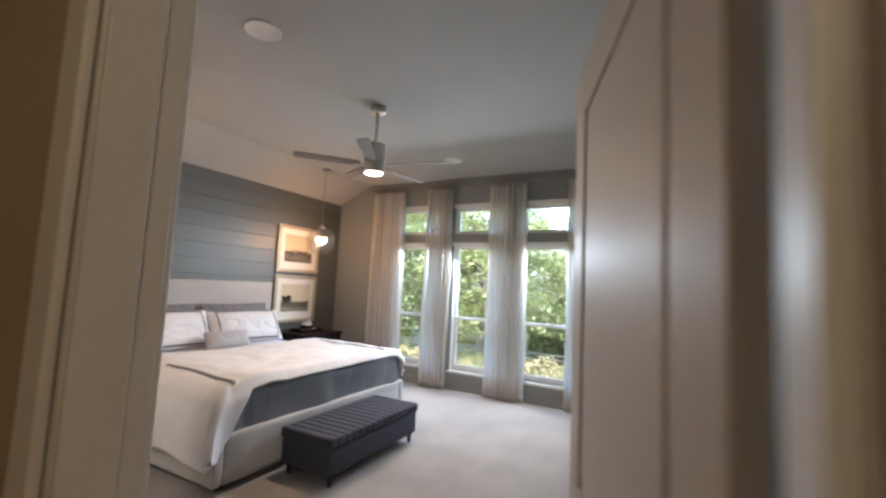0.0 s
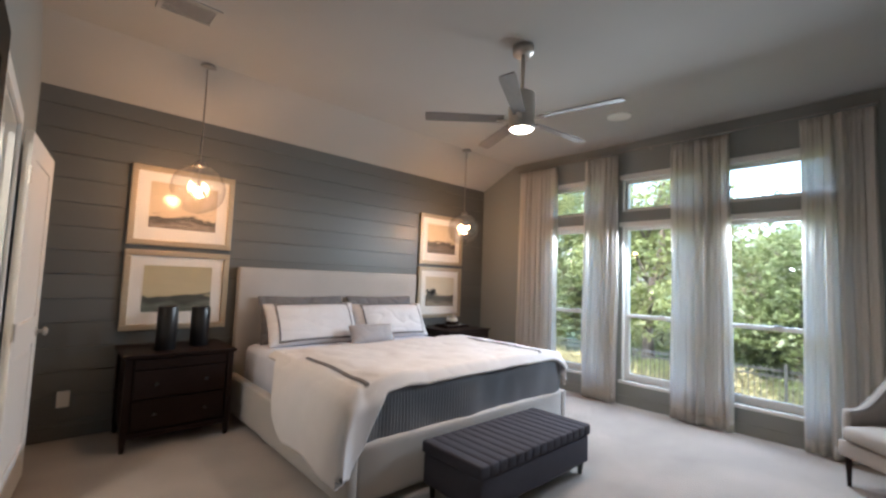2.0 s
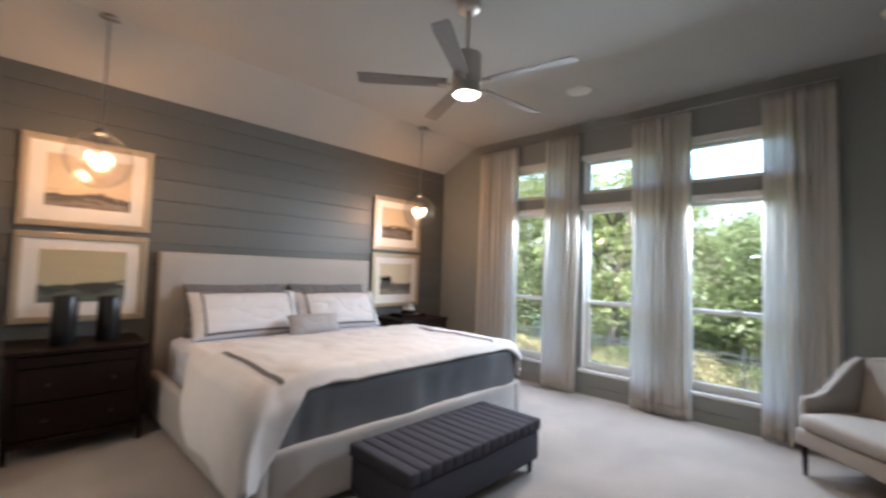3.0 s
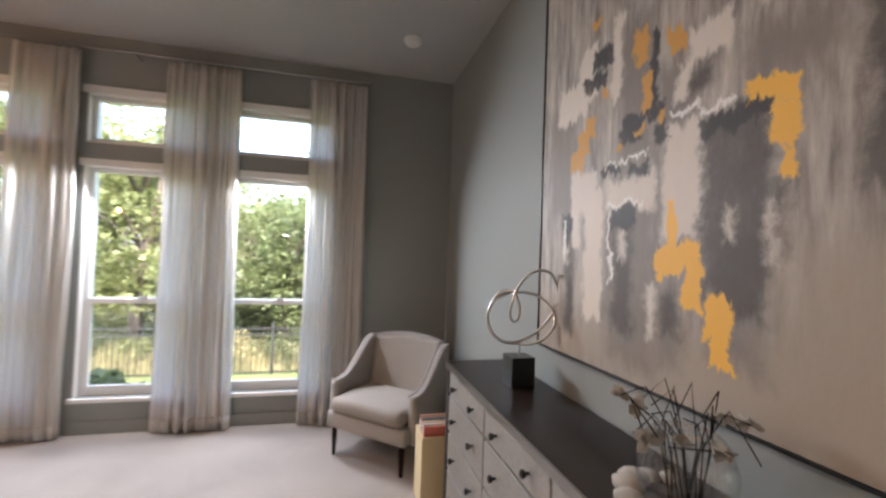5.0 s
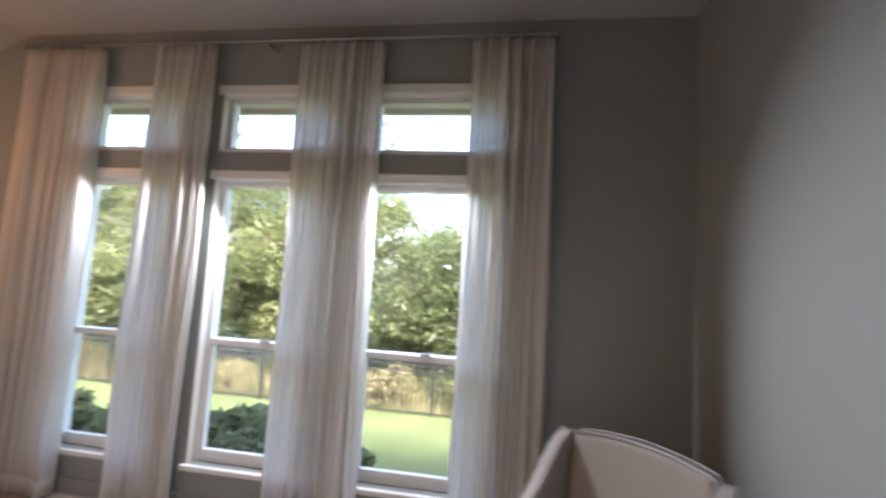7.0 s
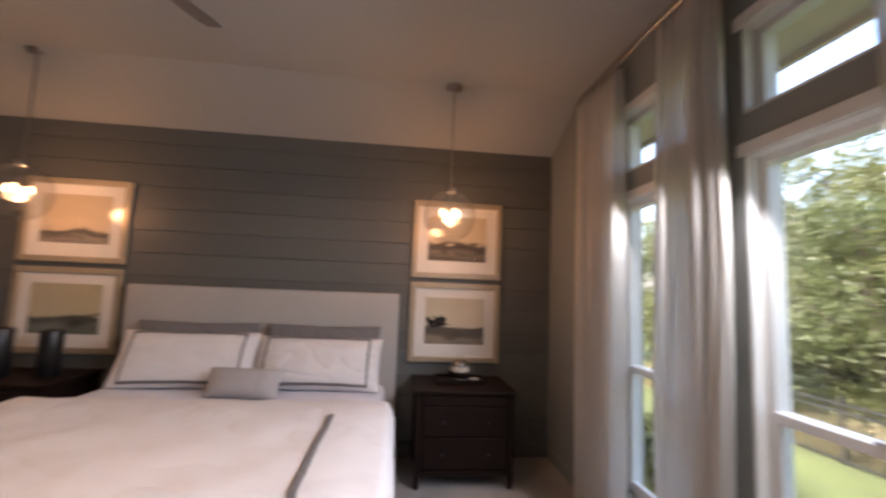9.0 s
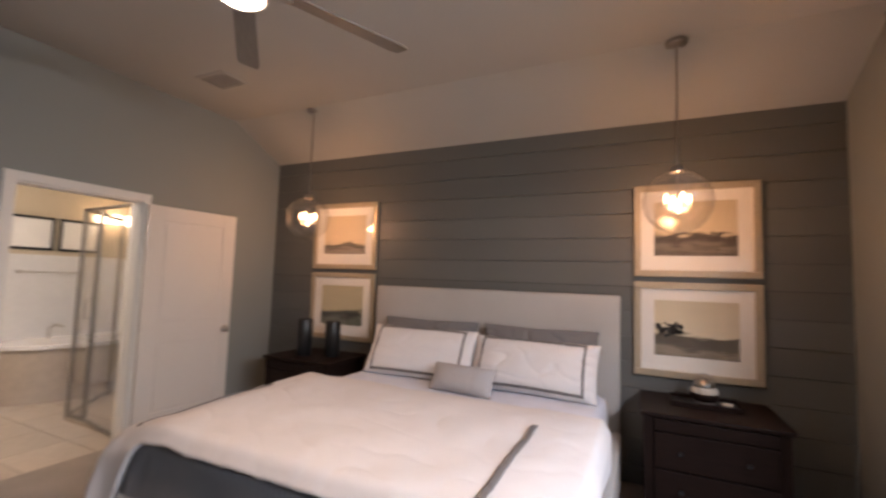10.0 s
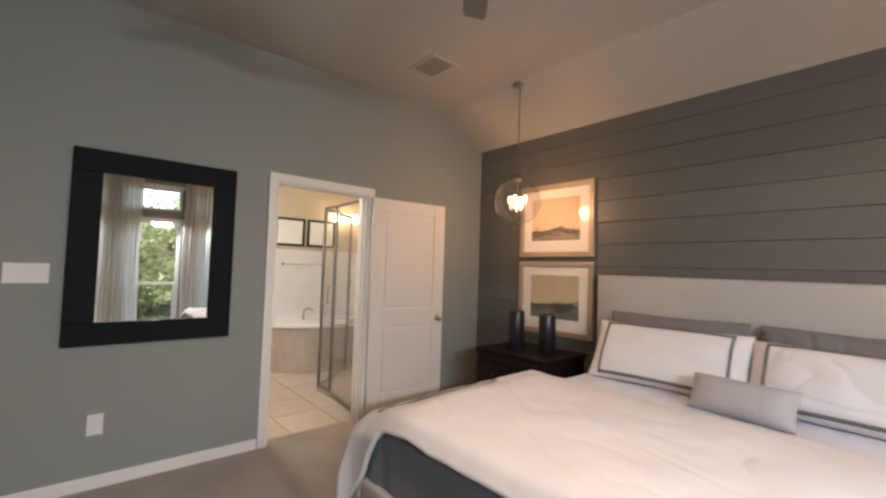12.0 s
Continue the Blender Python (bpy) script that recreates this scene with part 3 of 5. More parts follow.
# ---- bench ----
bench = thing("bench", "slate grey upholstered storage bench with channel stitching", "bench", Matrix.Translation((2.54, -2.635, 0)))
L, W = 0.575, 0.24
part("body", soft_box(-L, L, -W, W, 0.085, 0.272, 0.012, 0.003, 8), M_BENCH, bench, smooth=True)
n = 15
for k in range(n):
    x0, x1 = -L - 0.01 + k * (2 * L + 0.02) / n, -L - 0.01 + (k + 1) * (2 * L + 0.02) / n
    bm = boxes((x0 + 0.0005, x1 - 0.0005, -W - 0.01, W + 0.01, 0.275, 0.347), bevel=0.012)
    part("channel", bm, M_BENCH, bench, smooth=True)
for x in (-L + 0.05, L - 0.05):
    for y in (-W + 0.04, W - 0.04):
        bm = bmesh.new()
        lathe(bm, [(0.017, 0.0), (0.019, 0.01), (0.028, 0.086)], (x, y, 0), 4)
        part("leg", bm, M_BLACK, bench)


# ---- nightstands ----
def nightstand(label, x0, x1, drawers):
    ns = thing("nightstand", label, "nightstand", Matrix.Translation(((x0 + x1) / 2, -0.32, 0)), "nightstands beside the bed")
    a, b = (x1 - x0) / 2, 0.29
    part("top", boxes((-a - 0.012, a + 0.012, -b - 0.012, b, 0.675, 0.70), bevel=0.005), M_DARKWOOD, ns)
    part("carcass", boxes((-a + 0.03, a - 0.03, -b + 0.02, b - 0.01, 0.10, 0.672), bevel=0.003), M_DARKWOOD, ns)
    part("rail", boxes((-a + 0.04, a - 0.04, -b + 0.004, -b + 0.019, 0.095, 0.135), bevel=0.003), M_DARKWOOD, ns)
    for sx in (-1, 1):
        for sy in (-1, 1):
            bm = bmesh.new()
            lathe(bm, [(0.020, 0.0), (0.030, 0.10), (0.032, 0.674)], (sx * (a - 0.03), sy * (b - 0.03), 0), 4)
            bmesh.ops.rotate(bm, verts=bm.verts, cent=(sx * (a - 0.03), sy * (b - 0.03), 0), matrix=Matrix.Rotation(radians(45), 3, "Z"))
            part("leg", bm, M_DARKWOOD, ns)
    for z0, z1 in drawers:
        dr = part("drawer", boxes((-a + 0.065, a - 0.065, -b + 0.002, -b + 0.0185, z0, z1), bevel=0.003), M_DARKWOOD, ns)
        for sx in ((-1, 1) if z1 - z0 > 0.12 else ()):
            bm = bmesh.new()
            tube(bm, [(sx * a * 0.45, -b + 0.002, (z0 + z1) / 2), (sx * a * 0.45, -b - 0.012, (z0 + z1) / 2), (sx * a * 0.45, -b - 0.016, (z0 + z1) / 2), (sx * a * 0.45, -b - 0.024, (z0 + z1) / 2)], [0.006, 0.006, 0.014, 0.009], 12)
            part("knob", bm, M_BLACK, dr, "dark metal knob", smooth=True)


nightstand("espresso wood nightstand holding two black cylinders", 0.61, 1.36, ((0.595, 0.665), (0.375, 0.585), (0.15, 0.365)))
nightstand("espresso wood nightstand with a tray and lidded jar", 3.85, 4.60, ((0.595, 0.665), (0.375, 0.585), (0.15, 0.365)))
for x, y, h in ((0.89, -0.40, 0.345), (1.15, -0.30, 0.33)):
    v = thing("cylinder_vase", "tall glossy black cylinder vase on a nightstand", "vase", Matrix.Translation((x, y, 0.70)), "black cylinders")
    bm = bmesh.new()
    lathe(bm, [(0.068, 0.0), (0.072, 0.005), (0.072, h - 0.006), (0.069, h), (0.063, h), (0.062, h - 0.08), (0.01, h - 0.081)], n=32)
    part("body", bm, M_BLACK, v, smooth=True)
tray = thing("tray", "dark wooden tray on a nightstand", "tray", Matrix.Translation((4.22, -0.27, 0.70)))
part("base", boxes((-0.19, 0.19, -0.11, 0.11, 0.0, 0.012), bevel=0.003), M_BLACK, tray)
for r in ((-0.19, 0.19, -0.12, -0.11, 0, 0.035), (-0.19, 0.19, 0.11, 0.12, 0, 0.035), (-0.2, -0.19, -0.12, 0.12, 0, 0.035), (0.19, 0.2, -0.12, 0.12, 0, 0.035)):
    part("rim", boxes(r, bevel=0.003), M_DARKWOOD, tray)
jar = thing("lidded_jar", "pale ceramic jar with dark band and lid on a tray", "jar", Matrix.Translation((4.22, -0.27, 0.712)))
bm = bmesh.new()
lathe(bm, [(0.045, 0.0), (0.07, 0.02), (0.085, 0.06), (0.078, 0.10), (0.06, 0.115)], n=28)
part("body", bm, M_STONE, jar, smooth=True)
bm = bmesh.new()
lathe(bm, [(0.066, 0.113), (0.07, 0.12), (0.055, 0.145), (0.02, 0.165), (0.006, 0.17)], n=28)
part("lid", bm, M_STEEL, jar, smooth=True)
bm = bmesh.new()
tube(bm, [(0.05 * math.cos(q * math.pi / 8), 0, 0.15 + 0.045 * math.sin(q * math.pi / 8)) for q in range(9)], 0.004, 8)
part("handle", bm, M_STEEL, jar, smooth=True)
bm = bmesh.new()
lathe(bm, [(0.0735, 0.024), (0.0855, 0.045), (0.0865, 0.06), (0.084, 0.075)], n=28)
part("band", bm, M_DARKWOOD, jar, smooth=True)
dish = thing("trinket_dish", "small pale dish on a tray", "dish", Matrix.Translation((4.34, -0.30, 0.712)))
bm = bmesh.new()
lathe(bm, [(0.02, 0), (0.035, 0.012), (0.038, 0.022), (0.03, 0.016), (0.004, 0.012)], n=20)
part("bowl", bm, M_STONE, dish, smooth=True)


# ---- framed prints on the board wall ----
def landscape(name, sky_c, land_c, horizon, seed):
    """A small sepia landscape: pale sky, a soft dark band of land and a lighter foreground."""
    m = bpy.data.materials.new(name)
    m.use_nodes = True
    t, b = m.node_tree, m.node_tree.nodes["Principled BSDF"]
    b.inputs["Roughness"].default_value = 0.7
    co, sep, nz = t.nodes.new("ShaderNodeTexCoord"), t.nodes.new("ShaderNodeSeparateXYZ"), t.nodes.new("ShaderNodeTexNoise")
    mp = t.nodes.new("ShaderNodeMapping")
    mp.inputs["Location"].default_value, mp.inputs["Scale"].default_value = (seed, seed, seed), (1, 1, 2.5)
    nz.inputs["Scale"].default_value, nz.inputs["Detail"].default_value = 7, 8
    t.links.new(co.outputs["Object"], sep.inputs[0])
    t.links.new(co.outputs["Object"], mp.inputs[0])
    t.links.new(mp.outputs[0], nz.inputs["Vector"])
    ma = t.nodes.new("ShaderNodeMath")
    ma.operation = "MULTIPLY_ADD"
    ma.inputs[1].default_value = 0.22
    t.links.new(nz.outputs["Fac"], ma.inputs[0])
    t.links.new(sep.outputs["Z"], ma.inputs[2])
    ramp = t.nodes.new("ShaderNodeValToRGB")
    mr = t.nodes.new("ShaderNodeMapRange")
    mr.inputs["From Min"].default_value, mr.inputs["From Max"].default_value = -0.12, 0.30
    t.links.new(ma.outputs[0], mr.inputs["Value"])
    t.links.new(mr.outputs[0], ramp.inputs["Fac"])
    e = ramp.color_ramp.elements
    e[0].position, e[0].color = 0.0, (*[c * 0.7 for c in land_c], 1)
    e[1].position, e[1].color = 1.0, (*[c * 0.85 for c in sky_c], 1)
    for pos, c in ((horizon - 0.22, [min(1, q * 3.2) for q in land_c]), (horizon - 0.12, [q * 1.3 for q in land_c]), (horizon, land_c), (horizon + 0.06, sky_c)):
        k = e.new(pos)
        k.color = (*c, 1)
    t.links.new(ramp.outputs[0], b.inputs["Base Color"])
    return m


def tree_blob(bm, cx, cz, r, rng):
    for _ in range(26):
        a, q = rng.uniform(0, 6.28), r * rng.random() ** 0.5
        c, rr = (cx + q * math.cos(a), 0, cz + 0.8 * q * math.sin(a)), rng.uniform(0.008, 0.02)
        vs = [bm.verts.new((c[0] + rr * math.cos(k), -0.0005, c[2] + rr * math.sin(k))) for k in (0.2, 1.3, 2.5, 3.6, 4.9)]
        bm.faces.new(vs)


def framed(label, x0, x1, z0, z1, sky_c, land_c, horizon, seed, tree=False):
    f = thing("framed_print", label, "picture", Matrix.Translation(((x0 + x1) / 2, -0.002, (z0 + z1) / 2)), "framed landscape prints")
    a, b, w = (x1 - x0) / 2, (z1 - z0) / 2, 0.05
    for r in ((-a, a, -0.034, 0, b - w, b), (-a, a, -0.034, 0, -b, -b + w), (-a, -a + w, -0.034, 0, -b + w, b - w), (a - w, a, -0.034, 0, -b + w, b - w)):
        part("frame_side", boxes(r, bevel=0.006), M_CHAMP, f)
    part("mat_board", boxes((-a + w, a - w, -0.016, -0.003, -b + w, b - w)), M_MAT, f)
    part("print", boxes((-0.265, 0.265, -0.0185, -0.0165, -0.19, 0.215)), landscape("print_" + str(seed), sky_c, land_c, horizon, seed), f, "sepia landscape print")
    if tree:
        bm = bmesh.new()
        rng = random.Random(seed)
        tree_blob(bm, -0.20, 0.0, 0.06, rng)
        tree_blob(bm, -0.13, 0.01, 0.05, rng)
        ob = part("drawn_tree", bm, M_BLACK, f, "dark drawn tree")
        ob.location.y = -0.019
    g = part("glazing", boxes((-a + w - 0.004, a - w + 0.004, -0.0235, -0.0215, -b + w - 0.004, b - w + 0.004)), M_GLASS, f)
    g.visible_shadow = False


PALE, DARK = (0.62, 0.52, 0.36), (0.06, 0.05, 0.04)
framed("framed sepia shoreline print, wide white mat", 0.607, 1.425, 1.545, 2.242, (0.66, 0.54, 0.38), (0.10, 0.085, 0.07), 0.35, 3.1)
framed("framed green-gold field print, wide white mat", 0.607, 1.425, 0.812, 1.503, (0.52, 0.46, 0.30), (0.05, 0.055, 0.045), 0.42, 7.7)
framed("framed sepia river print, wide white mat", 3.795, 4.605, 1.545, 2.242, PALE, DARK, 0.45, 11.3)
framed("framed sepia print with dark trees, wide white mat", 3.795, 4.605, 0.810, 1.505, (0.66, 0.58, 0.42), (0.09, 0.075, 0.055), 0.40, 5.2, True)


# ---- ceiling fan, pendants, ceiling fixtures ----
fan = thing("ceiling_fan", "brushed nickel five-blade ceiling fan with a lit lamp", "ceiling fan", Matrix.Translation((2.57, -2.62, HC)))
bm = bmesh.new()
lathe(bm, [(0.075, 0.0), (0.075, -0.05), (0.066, -0.062), (0.02, -0.066)], n=32)
part("canopy", bm, M_CHROME, fan, smooth=True)
bm = bmesh.new()
tube(bm, [(0, 0, -0.06), (0, 0, -0.37)], 0.0135, 14)
part("downrod", bm, M_CHROME, fan, smooth=True)
bm = bmesh.new()
lathe(bm, [(0.02, -0.345), (0.086, -0.351), (0.093, -0.361), (0.093, -0.605), (0.089, -0.616), (0.084, -0.616), (0.083, -0.608), (0.03, -0.607)], n=40)
part("motor", bm, M_CHROME, fan, smooth=True)
bm = bmesh.new()
lathe(bm, [(0.081, -0.6075), (0.081, -0.614), (0.07, -0.623), (0.02, -0.627)], n=32)
part("lamp", bm, M_FANLIGHT, fan, "glowing round lamp", smooth=True)
down = new("fan_light", bpy.data.lights.new("fan_light", "AREA"))
down.data.shape, down.data.size, down.data.energy, down.data.color = "DISK", 0.13, 2.0, (1.0, 0.66, 0.42)
down.matrix_world = look((2.57, -2.62, HC - 0.629), (2.57, -2.619, 0))
for k in range(5):
    bm = bmesh.new()

    def blade(u, v):
        r = 0.13 + 0.56 * u
        w = (0.040 + 0.012 * u) * (1 if u < 0.97 else 0.82)
        return Vector((r, (v - 0.5) * 2 * w, -0.545 + 0.009 * (v - 0.5) * 2))
    sheet(bm, 14, 4, blade)
    bl = thicken(part("blade", bm, M_BLADE, fan, "grey fan blade"), 0.006)
    bl.matrix_basis = Matrix.Rotation(radians(66 + 72 * k), 4, "Z")
    part("blade_arm", boxes((0.085, 0.18, -0.014, 0.014, -0.559, -0.552), bevel=0.002), M_CHROME, bl)


def pendant(x, y, label):
    p = thing("pendant_lamp", label, "pendant lamp", Matrix.Translation((x, y, HC)), "globe pendants beside the bed")
    zc = -1.045
    bm = bmesh.new()
    lathe(bm, [(0.065, 0.03), (0.065, -0.018), (0.058, -0.026), (0.012, -0.028)], n=28)
    part("canopy", bm, M_STEEL, p, smooth=True)
    bm = bmesh.new()
    tube(bm, [(0, 0, -0.02), (0, 0, zc + 0.195)], 0.0055, 8)
    part("stem", bm, M_STEEL, p)
    bm = bmesh.new()
    lathe(bm, [(0.008, zc + 0.23), (0.035, zc + 0.22), (0.04, zc + 0.185), (0.02, zc + 0.182)], n=20)
    part("cap", bm, M_STEEL, p, smooth=True)
    bm = bmesh.new()
    lathe(bm, [(0.20 * math.cos(a), zc + 0.20 * math.sin(a)) for a in [radians(-89.5 + k * 8.2) for k in range(21)]], n=40)
    g = part("globe", bm, M_GLOBE, p, "clear glass globe", smooth=True)
    g.visible_shadow = False
    bm = bmesh.new()
    tube(bm, [(0, 0, zc + 0.185), (0, 0, zc - 0.055)], 0.005, 8)
    part("spindle", bm, M_STEEL, p)
    for k in range(4):
        a = radians(20 + 90 * k)
        cx, cy = 0.068 * math.cos(a), 0.068 * math.sin(a)
        bm = bmesh.new()
        tube(bm, [(0, 0, zc - 0.05), (cx * 0.5, cy * 0.5, zc - 0.065), (cx, cy, zc - 0.05)], 0.0035, 8)
        tube(bm, [(cx, cy, zc - 0.052), (cx, cy, zc - 0.005)], 0.008, 10)
        arm = part("arm", bm, M_STEEL, p)
        bm = bmesh.new()
        lathe(bm, [(0.006, zc - 0.004), (0.012, zc + 0.008), (0.013, zc + 0.02), (0.007, zc + 0.042), (0.001, zc + 0.052)], (cx, cy, 0), 12)
        b = part("bulb", bm, M_BULB, arm, "glowing candle bulb", smooth=True)
        b.visible_shadow = False
    lamp = new("pendant_light", bpy.data.lights.new("pendant_light", "POINT"))
    lamp.data.energy, lamp.data.color, lamp.data.shadow_soft_size = 1.45, (1.0, 0.50, 0.22), 0.05
    lamp.location = (x, y, HC + zc + 0.03)


pendant(1.0, -0.56, "clear glass globe pendant with glowing candle bulbs over a nightstand")
pendant(4.05, -0.60, "clear glass globe pendant with glowing candle bulbs over a nightstand")
vent = thing("ceiling_vent", "white louvred ceiling air vent", "vent", Matrix.Translation((0.71, -1.32, HC)) )
for r in ((-0.17, 0.17, 0.10, 0.13, -0.008, 0.004), (-0.17, 0.17, -0.13, -0.10, -0.008, 0.004), (-0.17, -0.14, -0.10, 0.10, -0.008, 0.004), (0.14, 0.17, -0.10, 0.10, -0.008, 0.004)):
    part("frame", boxes(r, bevel=0.002), M_CEIL, vent)
part("backing", boxes((-0.14, 0.14, -0.10, 0.10, -0.0015, 0.003)), M_GAP, vent)
for k in range(9):
    y = -0.088 + 0.022 * k
    bm = boxes((-0.14, 0.14, y - 0.0055, y + 0.0055, -0.0065, -0.0045))
    part("slat", bm, M_CEIL, vent)
for x, y in ((1.32, -2.63), (4.25, -2.55)):
    s = thing("ceiling_speaker", "round white recessed ceiling speaker", "speaker", Matrix.Translation((x, y, HC)), "round ceiling fixtures")
    bm = bmesh.new()
    lathe(bm, [(0.115, 0.002), (0.115, -0.006), (0.105, -0.010), (0.10, -0.006), (0.02, -0.007)], n=40)
    part("cover", bm, M_PLASTIC, s, smooth=True)
sm = thing("smoke_detector", "white round smoke detector on the ceiling", "smoke detector", Matrix.Translation((4.40, -4.60, HC)))
bm = bmesh.new()
lathe(bm, [(0.07, 0.002), (0.07, -0.012), (0.06, -0.016), (0.058, -0.032), (0.045, -0.042), (0.01, -0.043)], n=32)
part("body", bm, M_PLASTIC, sm, smooth=True)


# ---- mirror, switches, outlets ----
mir = thing("wall_mirror", "square wall mirror in a wide black frame", "mirror", Matrix.Translation((0.005, -3.03, 1.47)) @ Matrix.Rotation(radians(-0.3), 4, "Z"))
A, B, a, b = 0.452, 0.60, 0.305, 0.46
for r in ((0, 0.034, -A, A, b, B), (0, 0.034, -A, A, -B, -b), (0, 0.034, -A, -a, -b, b), (0, 0.034, a, A, -b, b)):
    part("frame_side", boxes(r, bevel=0.005), M_BLACKFRAME, mir)
part("glass", boxes((0.004, 0.02, -a - 0.003, a + 0.003, -b - 0.003, b + 0.003)), M_MIRROR, mir, "silvered mirror glass")


def plate(name, label, cat, m, w, h, kind):
    p = thing(name, label, cat, m)
    part("plate", boxes((0, 0.006, -w / 2, w / 2, -h / 2, h / 2), bevel=0.002), M_PLASTIC, p)
    if kind == "outlet":
        for z in (-0.028, 0.028):
            part("socket", boxes((0.0055, 0.009, -0.017, 0.017, z - 0.018, z + 0.018), bevel=0.002), M_PLASTIC, p)
    else:
        for k in range(4):
            y = -w / 2 + (k + 0.5) * w / 4
            part("switch", boxes((0.0055, 0.010, y - 0.015, y + 0.015, -0.032, 0.032), bevel=0.002), M_PLASTIC, p)


plate("light_switch", "wide white four-gang light switch", "switch", Matrix.Translation((0, -3.645, 1.305)), 0.19, 0.115, "switch")
plate("outlet", "white wall outlet below the mirror", "outlet", Matrix.Translation((0, -3.295, 0.385)), 0.078, 0.125, "outlet")
plate("outlet", "white wall outlet on the board wall", "outlet", Matrix.Translation((0.31, -0.0, 0.305)) @ Matrix.Rotation(radians(-90), 4, "Z"), 0.078, 0.125, "outlet")


# ---- dresser ----
DX0, DX1, DYF, DZ = 1.80, 3.55, -4.71, 0.865
dr = thing("dresser", "black dresser with silver drawer fronts and round knobs", "dresser", Matrix.Translation(((DX0 + DX1) / 2, -4.90, 0)))
a, b = (DX1 - DX0) / 2, 0.18
part("top", boxes((-a, a, -b + 0.005, b, DZ - 0.03, DZ), bevel=0.003), M_DRESSER, dr, "dark brown top")
part("edge_trim", boxes((-a - 0.004, a + 0.004, b + 0.001, b + 0.012, DZ - 0.032, DZ + 0.002), (a + 0.001, a + 0.01, -b, b, DZ - 0.032, DZ + 0.002), bevel=0.002), M_STEEL, dr, "brushed metal edge strip")
part("carcass", boxes((-a + 0.01, a - 0.01, -b + 0.01, b - 0.02, 0.10, DZ - 0.031)), M_BLACK, dr)
for x in (-a + 0.02, a - 0.02):
    part("corner_post", boxes((x - 0.02, x + 0.02, b - 0.035, b - 0.001, 0.0, DZ - 0.032), bevel=0.003), M_BLACK, dr)
    part("back_leg", boxes((x - 0.02, x + 0.02, -b + 0.005, -b + 0.045, 0.0, 0.1), bevel=0.003), M_BLACK, dr)
for i in range(3):
    for j in range(4):
        x0, x1 = -a + 0.045 + i * (2 * a - 0.09) / 3, -a + 0.045 + (i + 1) * (2 * a - 0.09) / 3
        z0, z1 = (0.12, 0.315, 0.51, 0.705)[j], (0.315, 0.51, 0.705, 0.826)[j]
        d = part("drawer", boxes((x0 + 0.006, x1 - 0.006, b - 0.019, b - 0.003, z0 + 0.006, z1 - 0.006), bevel=0.003), M_DRAWER, dr, "silver drawer front")
        for q in (0.25, 0.75):
            x, z = x0 + (x1 - x0) * q, (z0 + z1) / 2
            bm = bmesh.new()
            tube(bm, [(x, b - 0.004, z), (x, b + 0.010, z), (x, b + 0.013, z), (x, b + 0.024, z), (x, b + 0.028, z)], [0.006, 0.006, 0.014, 0.015, 0.006], 12)
            part("knob", bm, M_BLACK, d, "black round knob", smooth=True)

# knot sculpture
kn = thing("knot_sculpture", "silver wire knot sculpture on a black block", "sculpture", Matrix.Translation((3.10, -4.935, DZ)) @ Matrix.Rotation(radians(-129), 4, "Z"))
bm = boxes((-0.055, 0.055, -0.055, 0.055, 0, 0.13), bevel=0.002)
bmesh.ops.rotate(bm, verts=bm.verts, matrix=Matrix.Rotation(radians(129), 3, "Z"))
part("base", bm, M_BLACK, kn)
bm = bmesh.new()
tube(bm, [(0, 0, 0.128), (0, 0, 0.182)], 0.004, 8)
part("stem", bm, M_CHROME, kn)
# one endless wire: two broad rings, a small loop hanging inside them and a tall loop at one side
KNOT = [(-0.01, 0.0, 0.0), (-0.09, 0.02, 0.0), (-0.155, 0.03, 0.045), (-0.163, 0.03, 0.135), (-0.12, 0.03, 0.215), (-0.068, 0.02, 0.237), (-0.024, 0.0, 0.22), (0.0, -0.01, 0.16), (-0.012, -0.015, 0.107), (-0.037, -0.02, 0.112),
        (-0.04, -0.02, 0.164), (-0.012, -0.02, 0.25), (0.04, -0.02, 0.315), (0.092, -0.01, 0.338), (0.136, 0.0, 0.322), (0.16, 0.01, 0.26), (0.154, 0.02, 0.18), (0.117, 0.02, 0.11), (0.055, 0.01, 0.045), (-0.024, -0.01, 0.006),
        (-0.088, -0.025, 0.015), (-0.132, -0.03, 0.065), (-0.143, -0.03, 0.137), (-0.103, -0.02, 0.203), (-0.024, 0.015, 0.232), (0.062, 0.03, 0.225), (0.13, 0.02, 0.177), (0.156, 0.0, 0.115), (0.128, -0.02, 0.052), (0.066, -0.015, 0.012)]
KN = [Vector(p) for p in KNOT]
pts = []
for i in range(len(KN)):
    p0, p1, p2, p3 = (KN[(i + o) % len(KN)] for o in (-1, 0, 1, 2))
    for q in range(8):
        t = q / 8
        pts.append(0.5 * ((2 * p1) + (p2 - p0) * t + (2 * p0 - 5 * p1 + 4 * p2 - p3) * t * t + (3 * p1 - p0 - 3 * p2 + p3) * t ** 3))
bm = bmesh.new()
tube(bm, [(p.x, p.y, p.z + 0.182) for p in pts], 0.0058, 12, closed=True)
part("wire", bm, M_CHROME, kn, smooth=True)

